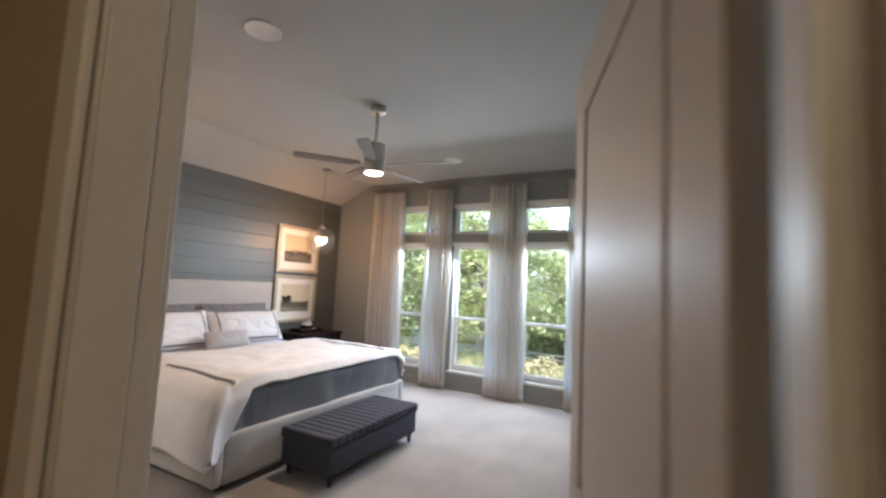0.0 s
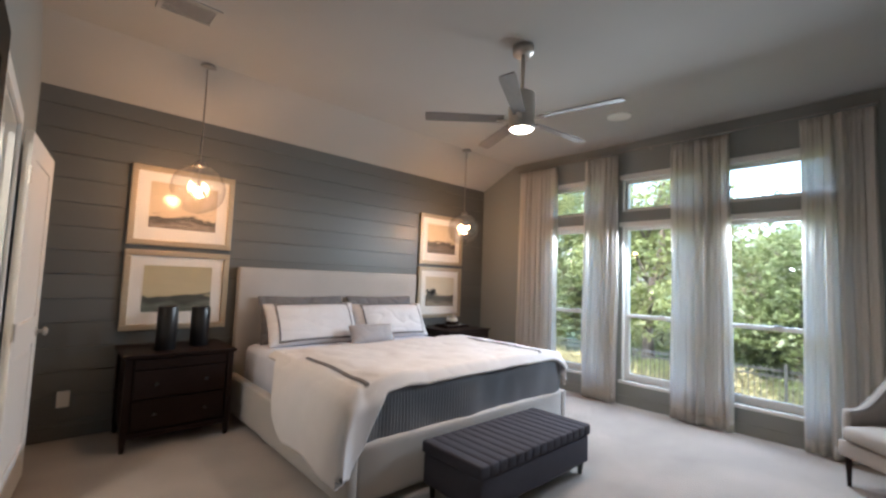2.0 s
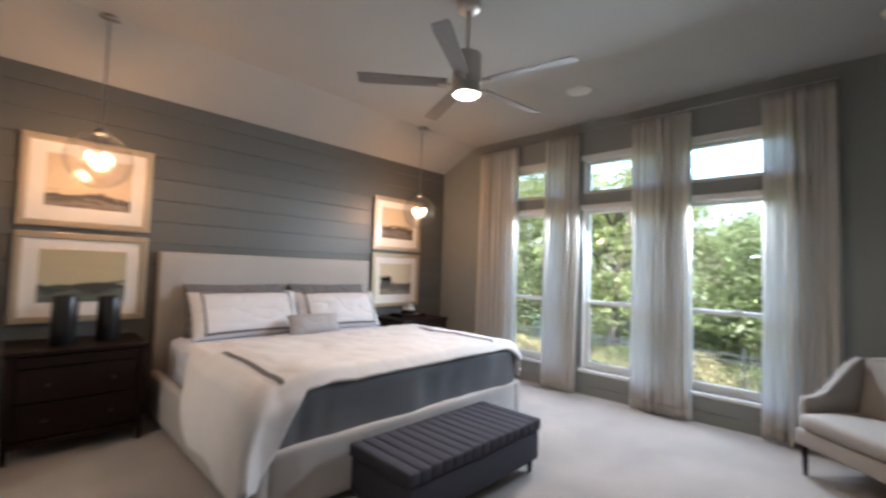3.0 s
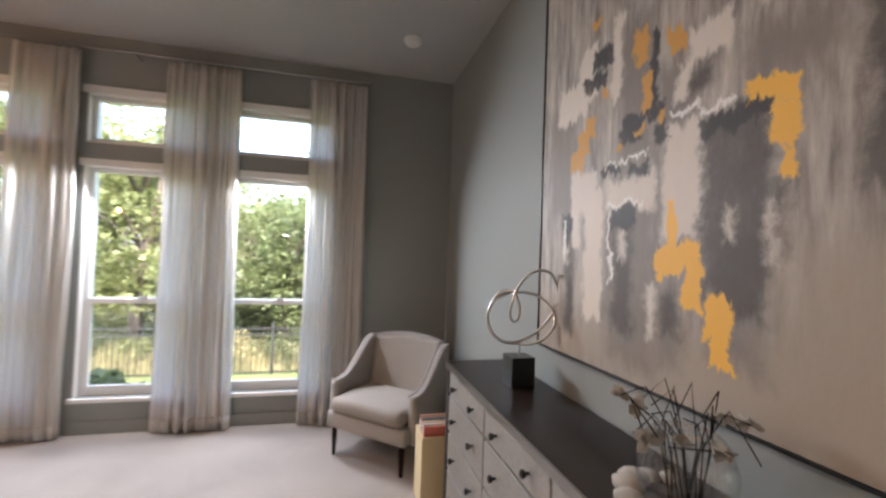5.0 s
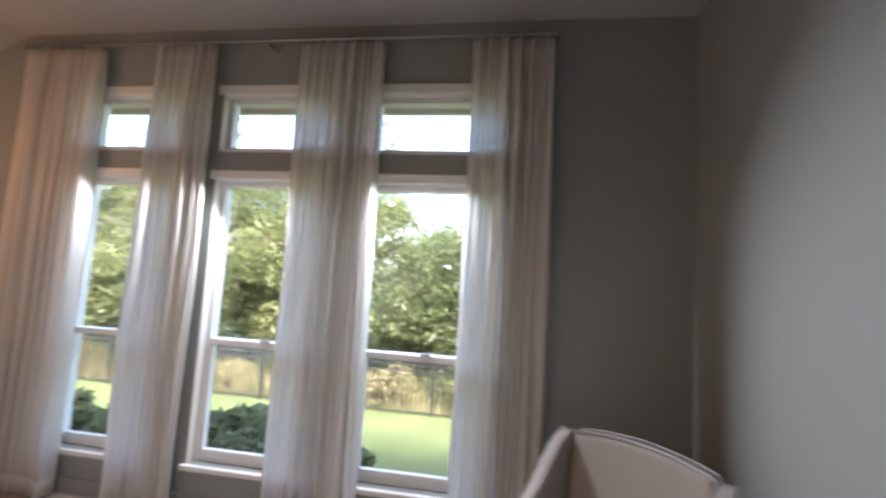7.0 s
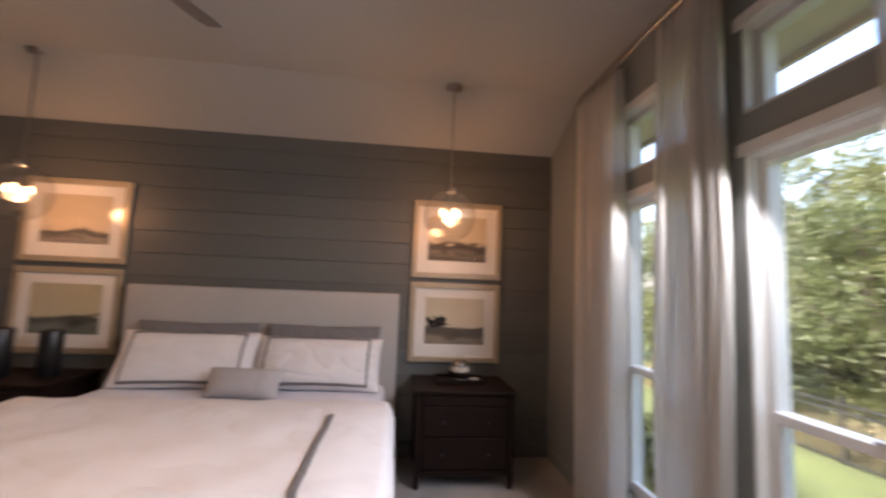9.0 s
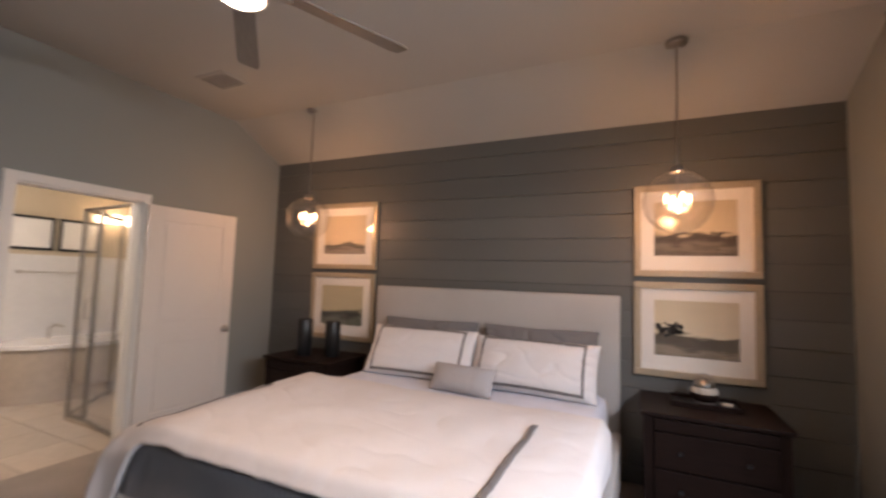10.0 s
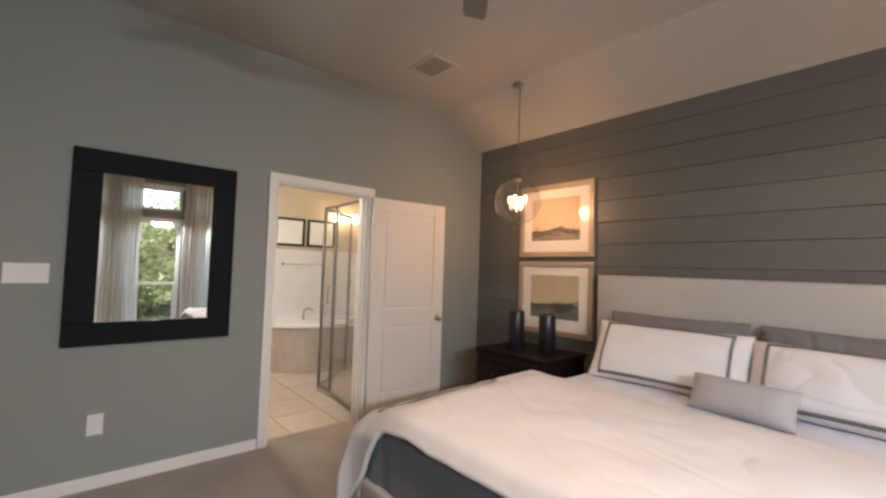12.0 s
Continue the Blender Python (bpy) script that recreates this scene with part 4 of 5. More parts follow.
# clear bowl with wire and shells
bowl = thing("glass_vase", "round clear glass vase on the dresser", "vase", Matrix.Translation((2.12, -4.90, DZ)))
bm = bmesh.new()
lathe(bm, [(0.045, 0.002), (0.07, 0.012), (0.10, 0.06), (0.105, 0.11), (0.09, 0.16), (0.07, 0.185)], n=32)
ob = part("bowl", bm, M_GLOBE, bowl, smooth=True)
rng = random.Random(8)
dried = thing("dried_arrangement", "pale dried flowers and dark twigs in a glass vase", "dried flowers", Matrix.Translation((2.12, -4.90, DZ + 0.014)))
for k in range(18):
    a0, r0 = rng.uniform(0, 6.28), rng.uniform(0.04, 0.13)
    pts = [(0.03 * math.cos(a0), 0.03 * math.sin(a0), 0.01), (0.05 * math.cos(a0 + 0.4), 0.05 * math.sin(a0 + 0.4), 0.14),
           (r0 * math.cos(a0 + 0.7), min(0.12, max(-0.14, r0 * math.sin(a0 + 0.7))), 0.16 + rng.uniform(0, 0.11)), (r0 * 1.2 * math.cos(a0 + 1.3), min(0.14, max(-0.16, r0 * 1.2 * math.sin(a0 + 1.3))), 0.13 + rng.uniform(0, 0.09))]
    bm = bmesh.new()
    tube(bm, pts, 0.0017, 6)
    part("twig", bm, M_DARKWOOD, dried)
    if k % 2 == 0:
        bm = bmesh.new()
        c = Vector(pts[3])
        for q in range(7):
            d = Vector((rng.uniform(-1, 1), rng.uniform(-1, 1), rng.uniform(-0.6, 1))).normalized()
            e = d.orthogonal().normalized()
            f = d.cross(e)
            rr = rng.uniform(0.018, 0.032)
            vs = [bm.verts.new(c), bm.verts.new(c + d * rr * 0.6 + e * rr * 0.5), bm.verts.new(c + d * rr * 1.1 + f * 0.006), bm.verts.new(c + d * rr * 0.6 - e * rr * 0.5)]
            bm.faces.new(vs)
        thicken(part("petals", bm, M_STONE, dried, "pale dried petals"), 0.002)
for k in range(7):
    a0, r = 2.4 * k / 6 - 0.5, rng.uniform(0.018, 0.030)
    x, y = 2.12 + 0.15 * math.cos(a0), -4.92 + 0.15 * math.sin(a0) * 0.8
    sh = thing("seashell", "pale worn seashell lying on the dresser", "seashell", Matrix.Translation((x, y, DZ)) @ Matrix.Rotation(rng.uniform(0, 6), 4, "Z"), "seashells round the vase")
    bm = bmesh.new()
    bmesh.ops.create_icosphere(bm, subdivisions=3, radius=r)
    for v in bm.verts:
        rib = 1 + 0.10 * math.sin(9 * math.atan2(v.co.y, v.co.x)) + 0.22 * noise.noise(v.co * 22 + Vector((k, 0, 0)))
        v.co = Vector((v.co.x * 1.35 * rib, v.co.y * rib, max(-r * 0.6, v.co.z) * 0.75 + r * 0.45))
    part("shell", bm, M_STONE, sh, smooth=True)

# ---- abstract painting ----
PX0, PX1, PZ0, PZ1 = 1.34, 3.165, 1.04, 2.80
pt = thing("painting", "large abstract canvas in beige, charcoal and gold leaf", "painting", Matrix.Translation((0, YP + 0.002, 0)))


def abstract():
    """Layers of ragged brushed patches on canvas, each (x, z, half width, half height)."""
    m = bpy.data.materials.new("abstract_paint")
    m.use_nodes = True
    t, b = m.node_tree, m.node_tree.nodes["Principled BSDF"]
    b.inputs["Roughness"].default_value = 0.6
    co = t.nodes.new("ShaderNodeTexCoord")

    def node(kind, **kw):
        n = t.nodes.new("ShaderNode" + kind)
        for k, v in kw.items():
            n.inputs[k].default_value = v
        return n

    def math_node(op, a, c, third=None):
        n = t.nodes.new("ShaderNodeMath")
        n.operation = op
        for k, v in enumerate((a, c, third)):
            if v is None:
                continue
            if isinstance(v, (int, float)):
                n.inputs[k].default_value = v
            else:
                t.links.new(v, n.inputs[k])
        return n.outputs[0]

    def wobble(scale, stretch, seed):
        mp, nz = t.nodes.new("ShaderNodeMapping"), t.nodes.new("ShaderNodeTexNoise")
        mp.inputs["Scale"].default_value, mp.inputs["Location"].default_value = stretch, (seed, seed * 2, seed)
        nz.inputs["Scale"].default_value, nz.inputs["Detail"].default_value, nz.inputs["Roughness"].default_value = scale, 7, 0.68
        t.links.new(co.outputs["Object"], mp.inputs[0])
        t.links.new(mp.outputs[0], nz.inputs["Vector"])
        return nz.outputs["Fac"]
    sep = t.nodes.new("ShaderNodeSeparateXYZ")
    t.links.new(co.outputs["Object"], sep.inputs[0])
    X = math_node("MULTIPLY_ADD", math_node("SUBTRACT", wobble(9, (1, 1, 1), 3), 0.5), 0.13, sep.outputs["X"])
    Z = math_node("MULTIPLY_ADD", math_node("SUBTRACT", wobble(11, (2.2, 1, 0.7), 8), 0.5), 0.15, sep.outputs["Z"])
    streak, patchy = wobble(5, (5, 1, 0.7), 5), wobble(16, (1.6, 1, 0.8), 12)
    ramp = t.nodes.new("ShaderNodeValToRGB")
    e = ramp.color_ramp.elements
    e[0].position, e[0].color = 0.30, (0.13, 0.115, 0.10, 1)
    e[1].position, e[1].color = 0.72, (0.60, 0.56, 0.51, 1)
    for pos, c in ((0.42, (0.25, 0.22, 0.19, 1)), (0.52, (0.36, 0.32, 0.275, 1)), (0.60, (0.42, 0.37, 0.32, 1))):
        e.new(pos).color = c
    t.links.new(streak, ramp.inputs["Fac"])
    colour = ramp.outputs[0]

    def lay(rows, c, soft, thin):
        nonlocal colour
        for x, z, hw, hh in rows:
            dx = math_node("SUBTRACT", math_node("ABSOLUTE", math_node("SUBTRACT", X, x), 0), hw)
            dz = math_node("SUBTRACT", math_node("ABSOLUTE", math_node("SUBTRACT", Z, z), 0), hh)
            r = t.nodes.new("ShaderNodeMapRange")
            r.interpolation_type = "SMOOTHSTEP"
            r.inputs["From Min"].default_value, r.inputs["From Max"].default_value = soft, -soft
            t.links.new(math_node("MAXIMUM", dx, dz), r.inputs["Value"])
            fac = math_node("MULTIPLY", r.outputs[0], math_node("MULTIPLY_ADD", patchy, -thin, 1 + thin * 0.35))
            mx = t.nodes.new("ShaderNodeMix")
            mx.data_type, mx.clamp_factor = "RGBA", True
            t.links.new(fac, mx.inputs["Factor"])
            t.links.new(colour, mx.inputs["A"])
            mx.inputs["B"].default_value = (*c, 1)
            colour = mx.outputs["Result"]
    tan, taupe, umber, coal, pale, chalk = (0.34, 0.28, 0.22), (0.20, 0.17, 0.145), (0.075, 0.061, 0.05), (0.034, 0.030, 0.028), (0.62, 0.55, 0.475), (0.78, 0.75, 0.70)
    gold, amber = (0.80, 0.43, 0.05), (0.56, 0.28, 0.05)
    lay([(2.5, 1.12, 0.7, 0.10), (1.75, 1.25, 0.3, 0.25), (2.2, 1.15, 0.3, 0.10)], tan, 0.10, 0.5)
    lay([(2.54, 1.37, 0.12, 0.28), (2.15, 1.27, 0.08, 0.09), (2.98, 1.86, 0.09, 0.24), (2.34, 1.93, 0.08, 0.09), (2.02, 1.92, 0.10, 0.06), (2.36, 1.26, 0.05, 0.13), (2.52, 2.0, 0.08, 0.24), (1.7, 2.3, 0.2, 0.3), (1.62, 1.6, 0.12, 0.2)], taupe, 0.045, 0.5)
    lay([(2.16, 1.59, 0.095, 0.23), (2.57, 1.38, 0.05, 0.18), (2.91, 1.36, 0.035, 0.22), (2.05, 1.54, 0.02, 0.09), (2.36, 1.29, 0.03, 0.06), (2.26, 1.94, 0.037, 0.034), (2.15, 1.40, 0.07, 0.10), (1.8, 1.8, 0.09, 0.22)], umber, 0.028, 0.5)
    lay([(2.92, 2.09, 0.10, 0.08), (2.80, 2.17, 0.06, 0.11), (2.82, 1.70, 0.09, 0.09), (2.74, 1.47, 0.055, 0.25), (2.55, 1.66, 0.12, 0.055), (2.33, 1.67, 0.069, 0.165), (2.32, 1.96, 0.023, 0.05), (2.24, 2.04, 0.07, 0.05), (2.62, 2.15, 0.026, 0.15), (2.86, 1.58, 0.03, 0.10), (1.95, 2.2, 0.12, 0.15), (1.55, 1.95, 0.1, 0.2)], pale, 0.014, 0.25)
    lay([(2.44, 1.28, 0.016, 0.075), (2.57, 1.49, 0.02, 0.05), (2.17, 1.53, 0.009, 0.04), (2.06, 1.50, 0.008, 0.06), (2.93, 1.46, 0.02, 0.03)], pale, 0.02, 0.7)
    lay([(2.71, 2.20, 0.059, 0.039), (2.75, 2.12, 0.074, 0.032), (2.49, 1.91, 0.106, 0.02), (2.55, 1.87, 0.061, 0.03), (2.41, 1.83, 0.026, 0.034), (2.65, 1.77, 0.051, 0.022), (2.50, 1.74, 0.051, 0.018), (2.44, 2.03, 0.020, 0.127), (2.17, 1.80, 0.10, 0.028), (2.93, 1.58, 0.045, 0.040), (2.58, 1.58, 0.07, 0.042), (1.62, 2.3, 0.08, 0.12)], coal, 0.009, 0.45)
    lay([(2.31, 1.87, 0.052, 0.008), (2.21, 1.85, 0.054, 0.008), (2.57, 1.785, 0.10, 0.006), (2.57, 1.63, 0.09, 0.006), (2.64, 1.49, 0.007, 0.125), (2.95, 1.53, 0.010, 0.07)], chalk, 0.006, 0.6)
    lay([(2.36, 1.54, 0.020, 0.075), (2.34, 1.44, 0.075, 0.042), (2.28, 1.40, 0.025, 0.095), (2.20, 1.29, 0.045, 0.055), (2.18, 1.21, 0.032, 0.05), (2.10, 1.84, 0.035, 0.026), (2.04, 1.83, 0.031, 0.036), (2.04, 1.75, 0.033, 0.045), (2.03, 1.67, 0.020, 0.033)], gold, 0.006, 0.10)
    lay([(2.87, 1.84, 0.045, 0.045), (2.83, 1.90, 0.045, 0.042), (2.77, 1.95, 0.042, 0.036), (2.50, 2.14, 0.024, 0.063), (2.47, 1.98, 0.018, 0.061), (2.35, 2.10, 0.024, 0.037), (2.75, 2.36, 0.037, 0.022), (2.68, 2.06, 0.018, 0.026), (2.50, 1.87, 0.030, 0.010), (2.40, 1.88, 0.015, 0.020), (2.61, 1.84, 0.016, 0.010), (1.55, 2.05, 0.06, 0.16)], amber, 0.007, 0.25)
    t.links.new(colour, b.inputs["Base Color"])
    bp = node("Bump", Strength=0.25, Distance=0.008)
    t.links.new(patchy, bp.inputs["Height"])
    t.links.new(bp.outputs[0], b.inputs["Normal"])
    return m


part("canvas", boxes((PX0, PX1, 0.0, 0.034, PZ0, PZ1), bevel=0.002), abstract(), pt, "painted canvas")
for r in ((PX0 - 0.008, PX0 - 0.001, PZ0 - 0.008, PZ1 + 0.008), (PX1 + 0.001, PX1 + 0.008, PZ0 - 0.008, PZ1 + 0.008), (PX0, PX1, PZ0 - 0.008, PZ0 - 0.001), (PX0, PX1, PZ1 + 0.001, PZ1 + 0.008)):
    part("frame_side", boxes((r[0], r[1], 0.0, 0.040, r[2], r[3])), M_BLACK, pt)

# ---- armchair ----
ch = thing("armchair", "small beige upholstered armchair with sloped arms and dark piping", "armchair", Matrix.Translation((4.41, -4.505, 0)) @ Matrix.Rotation(math.atan2(0.68, -0.73) - math.pi / 2, 4, "Z"))
# local y points forward, x to the chair's left-hand side of the picture
HW, FD = 0.335, 0.26
part("seat_base", soft_box(-HW, HW, -0.26, FD, 0.20, 0.315, 0.015, 0.003, 6), M_CHAIR, ch, smooth=True)
part("seat_cushion", soft_box(-HW + 0.035, HW - 0.035, -0.2, FD + 0.02, 0.318, 0.425, 0.035, 0.008, 8, 2.0), M_CHAIR, ch, smooth=True)


def back_at(u, v):
    a = 2 * u - 1
    top = 0.79 + 0.03 * (1 - a * a)
    return Vector((a * (HW - 0.02 - 0.02 * v), -0.20 - 0.06 * v - 0.025 * (1 - a * a), 0.30 + v * (top - 0.30)))


bm = bmesh.new()
sheet(bm, 20, 14, back_at)
thicken(part("backrest", bm, M_CHAIR, ch, smooth=True), 0.06, 0)
for o in (0.03, -0.03):
    bm = bmesh.new()
    tube(bm, [back_at(k / 20, 1) + Vector((0, o, 0.004)) for k in range(21)], 0.005, 6)
    part("piping", bm, M_LUMBAR, ch)
for sx in (-1, 1):
    def arm_at(u, v):
        y = -0.25 + u * 0.44
        top = 0.79 - 0.26 * (0.5 - 0.5 * math.cos(math.pi * min(1, u * 1.15))) - 0.02 * u
        return Vector((sx * (HW + 0.008 * math.sin(3 * v)), y, 0.20 + v * (top - 0.20)))
    bm = bmesh.new()
    sheet(bm, 18, 8, arm_at)
    ob = part("arm", bm, M_CHAIR, ch, smooth=True)
    thicken(ob, 0.055, 0)
    bm = bmesh.new()
    tube(bm, [arm_at(k / 18, 1) + Vector((-sx * 0.026, 0, 0.003)) for k in range(19)], 0.005, 6)
    tube(bm, [arm_at(k / 18, 1) + Vector((sx * 0.026, 0, 0.003)) for k in range(19)], 0.005, 6)
    part("piping", bm, M_LUMBAR, ch)
    for y in (-0.22, 0.22):
        bm = bmesh.new()
        lathe(bm, [(0.016, 0.0), (0.028, 0.205)], (sx * 0.29, y, 0), 4)
        part("leg", bm, M_DARKWOOD, ch)

# magazine box
mb = thing("magazine_box", "cream upright magazine box beside the dresser", "magazine box", Matrix.Translation((3.76, -4.71, 0)))
for r in ((-0.10, 0.10, -0.09, -0.082, 0.008, 0.41), (-0.10, 0.10, 0.082, 0.09, 0.008, 0.41), (-0.10, -0.092, -0.082, 0.082, 0.008, 0.41), (0.092, 0.10, -0.082, 0.082, 0.008, 0.41)):
    part("side", boxes(r, bevel=0.002), M_CREAM, mb)
part("bottom", boxes((-0.1, 0.1, -0.09, 0.09, 0.0, 0.008)), M_CREAM, mb)
rng = random.Random(5)
for k in range(7):
    c = ((0.55, 0.16, 0.12), (0.7, 0.66, 0.6), (0.6, 0.42, 0.3), (0.2, 0.2, 0.22), (0.72, 0.7, 0.66), (0.5, 0.25, 0.15), (0.68, 0.64, 0.6))[k]
    h = rng.uniform(0.40, 0.48)
    mg = thing("magazine", "paper magazine standing in the cream box", "magazine", Matrix.Translation((3.76 - 0.072 + 0.024 * k, -4.71, 0.009)), "magazines")
    part("cover", boxes((-0.007, 0.007, -0.078, 0.078, 0, h), bevel=0.001), mat("magazine_paper", c, 0.5, scale=30, amount=0.2), mg)


# ---- bathroom seen through the open door ----
BXW, BY0, BY1 = -2.65, -3.4, 0.6
fl = structure("floor_bath", boxes((BXW - 0.1, -0.12, BY0, BY1, -0.15, -0.006)), M_GROUT, "beige stone tile bathroom floor")
structure("wall_bath", boxes((BXW - 0.1, BXW, BY0, BY1, 0, 2.8), (BXW, -0.12, BY0 - 0.1, BY0, 0, 2.8), (BXW, -0.12, BY1, BY1 + 0.1, 0, 2.8)), M_BATHWALL, "tan painted bathroom walls")
structure("ceiling_bath", boxes((BXW - 0.1, -0.12, BY0 - 0.1, BY1 + 0.1, 2.8, 2.9)), M_CEIL, "bathroom ceiling")
ws = structure("trim_bath_tile", boxes((BXW, BXW + 0.01, -1.9, BY1, 0.0, 1.605)), M_WHITETILE, "white tile wainscot round the tub")
tile = mesh_of("tile", boxes((-0.222, 0.222, -0.222, 0.222, -0.006, 0.0), bevel=0.002), M_TILE)
for i in range(5):
    for j in range(8):
        ob = new("tile", tile)
        ob.parent, ob.location = fl, (-0.345 - 0.45 * i, -3.15 + 0.45 * j, 0)
tub = thing("corner_tub", "white corner bathtub in a beige tiled deck", "bathtub", Matrix.Translation((-2.1, -0.9, 0)))
bm = bmesh.new()
# rounded apron
arc = [(-0.54 + 0.79 * math.sin(k * math.pi / 32), -0.75 + 0.95 * (1 - math.cos(k * math.pi / 32))) for k in range(17)] + [(0.25, 1.45), (-0.54, 1.45)]
lo = [bm.verts.new((x, y, -0.005)) for x, y in arc]
hi = [bm.verts.new((x, y, 0.575)) for x, y in arc]
for i in range(len(arc)):
    bm.faces.new((lo[i], lo[(i + 1) % len(arc)], hi[(i + 1) % len(arc)], hi[i]))
bm.faces.new(hi)
part("deck", bm, M_TILE, tub, "beige tiled tub deck")
bm = bmesh.new()
rim = [(-0.54, -0.78)] + [(x + 0.02, y - 0.015) for x, y in arc[1:17]] + [(0.27, 1.45), (-0.54, 1.45)]
lo = [bm.verts.new((x, y, 0.5765)) for x, y in rim]
hi = [bm.verts.new((x, y, 0.62)) for x, y in rim]
for i in range(len(rim)):
    bm.faces.new((lo[i], lo[(i + 1) % len(rim)], hi[(i + 1) % len(rim)], hi[i]))
bm.faces.new(hi)
part("rim", bm, M_TUB, tub, "white acrylic tub rim")
bm = bmesh.new()
lathe(bm, [(0.34, 0.622), (0.35, 0.635), (0.33, 0.640), (0.30, 0.630), (0.02, 0.625)], (-0.12, 0.55, 0), 40)
part("basin", bm, M_TUB, tub, smooth=True)
bm = bmesh.new()
tube(bm, [(-0.35, -0.1, 0.62), (-0.35, -0.1, 0.74), (-0.30, -0.07, 0.79), (-0.20, -0.03, 0.77)], 0.014, 10)
part("faucet", bm, M_CHROME, tub, "chrome tub faucet", smooth=True)
for y0, y1 in ((-1.39, -0.965), (-0.923, -0.494)):
    p = thing("bath_picture", "small black framed picture on the bathroom wall", "picture", Matrix.Translation((BXW, (y0 + y1) / 2, 1.86)), "bathroom pictures")
    a, b = (y1 - y0) / 2, 0.20
    for r in ((0, 0.025, -a, a, b - 0.03, b), (0, 0.025, -a, a, -b, -b + 0.03), (0, 0.025, -a, -a + 0.03, -b + 0.03, b - 0.03), (0, 0.025, a - 0.03, a, -b + 0.03, b - 0.03)):
        part("frame_side", boxes(r, bevel=0.003), M_BLACK, p)
    part("print", boxes((0.001, 0.012, -a + 0.03, a - 0.03, -b + 0.03, b - 0.03)), M_MAT, p)
tb = thing("towel_bar", "chrome towel bar on the bathroom wall", "towel bar", Matrix.Translation((BXW + 0.01, -0.97, 1.40)))
bm = bmesh.new()
tube(bm, [(0.05, -0.30, 0), (0.05, 0.30, 0)], 0.008, 10)
part("bar", bm, M_CHROME, tb)
for y in (-0.29, 0.29):
    bm = bmesh.new()
    tube(bm, [(0.001, y, 0), (0.05, y, 0)], [0.02, 0.009], 10)
    part("post", bm, M_CHROME, tb)
sh = thing("shower_enclosure", "glass corner shower with nickel frame", "shower", Matrix.Translation((-0.9, -1.43, 0)))
P = [(0.765, 0.03), (0.0, 0.115), (-0.28, 0.11), (-0.90, 0.77)]
for (xa, ya), (xb, yb) in zip(P, P[1:]):
    d = Vector((xb - xa, yb - ya, 0))
    for z in (0.045, 2.05):
        bm = bmesh.new()
        tube(bm, [(xa, ya, z), (xb, yb, z)], 0.018, 6)
        part("rail", bm, M_STEEL, sh)
    bm = bmesh.new()
    n = d.normalized().cross(Vector((0, 0, 1))) * 0.003
    q = [bm.verts.new(v) for v in (Vector((xa, ya, 0.06)) + n, Vector((xb, yb, 0.06)) + n, Vector((xb, yb, 2.04)) + n, Vector((xa, ya, 2.04)) + n)]
    bm.faces.new(q)
    gp = thicken(part("pane", bm, M_GLASS, sh), 0.006)
    gp.visible_shadow = False
for x, y in P[1:]:
    bm = bmesh.new()
    tube(bm, [(x, y, 0.0), (x, y, 2.06)], 0.016, 6)
    part("post", bm, M_STEEL, sh)
bm = bmesh.new()
tube(bm, [(-0.06, 0.115, 0.98), (-0.06, 0.075, 0.985), (-0.06, 0.075, 1.17), (-0.06, 0.115, 1.175)], 0.008, 8)
part("handle", bm, M_STEEL, sh)
part("curb", boxes((-0.26, 0.765, 0.09, 0.14, -0.004, 0.03), bevel=0.004), M_TILE, sh)
# glowing shades on the far wall, imitating lamps reflected in the shower glass
va = thing("lamp_reflection", "three glowing shades added in place of lamps reflected in shower glass", "wall lamp", Matrix.Translation((BXW, -0.36, 2.13)) @ Matrix.Rotation(math.pi, 4, "Z"))
part("back_bar", boxes((-0.03, 0, -0.25, 0.25, -0.03, 0.03), bevel=0.005), M_CHROME, va)
for k in range(3):
    bm = bmesh.new()
    lathe(bm, [(0.03, 0.06), (0.045, 0.05), (0.06, -0.06), (0.05, -0.065), (0.01, -0.06)], (-0.1, -0.16 + 0.16 * k, 0), 20)
    part("shade", bm, M_CAN, va, "glowing shade added for a reflected lamp", smooth=True)
# point lamp and ceiling bowl added out of view to brighten the bathroom
lamp = new("bath_fill", bpy.data.lights.new("bath_fill", "POINT"))
lamp.data.energy, lamp.data.color, lamp.data.shadow_soft_size = 8.5, (1.0, 0.86, 0.72), 0.15
lamp.location = (-1.1, -2.3, 2.5)
fx = thing("added_bath_light", "round bathroom ceiling light, unseen and added", "ceiling light", Matrix.Translation((-1.1, -2.3, 2.8)))
bm = bmesh.new()
lathe(bm, [(0.13, 0.0), (0.13, -0.04), (0.10, -0.07), (0.02, -0.08)], n=28)
part("bowl", bm, M_CAN, fx, smooth=True)

# ---- hall behind the entry ----
structure("floor_hall", boxes((-2.6, -0.12, -6.4, -3.6, -0.2, 0.0)), mat("hall_floor", (0.22, 0.13, 0.07), 0.4, scale=20, amount=0.2, bump=0.05, stretch=(0.2, 1, 1)), "brown wooden hall floor")
structure("ceiling_hall", boxes((-2.6, -0.12, -6.4, -3.6, 2.75, 2.85)), M_CEIL, "hall ceiling")
structure("wall_hall", boxes((-2.7, -2.6, -6.4, -3.6, 0, 2.75), (-2.6, -0.12, -6.5, -6.4, 0, 2.75), (-2.6, -0.12, -3.7, -3.6, 0, 2.75), (-0.135, -0.121, -6.4, ED0 - 0.066, 0, 2.75), (-0.135, -0.121, ED1 + 0.066, -3.7, 0, 2.75), (-0.135, -0.121, ED0 - 0.066, ED1 + 0.066, DH + 0.067, 2.75)), M_HALL, "tan painted hall walls")
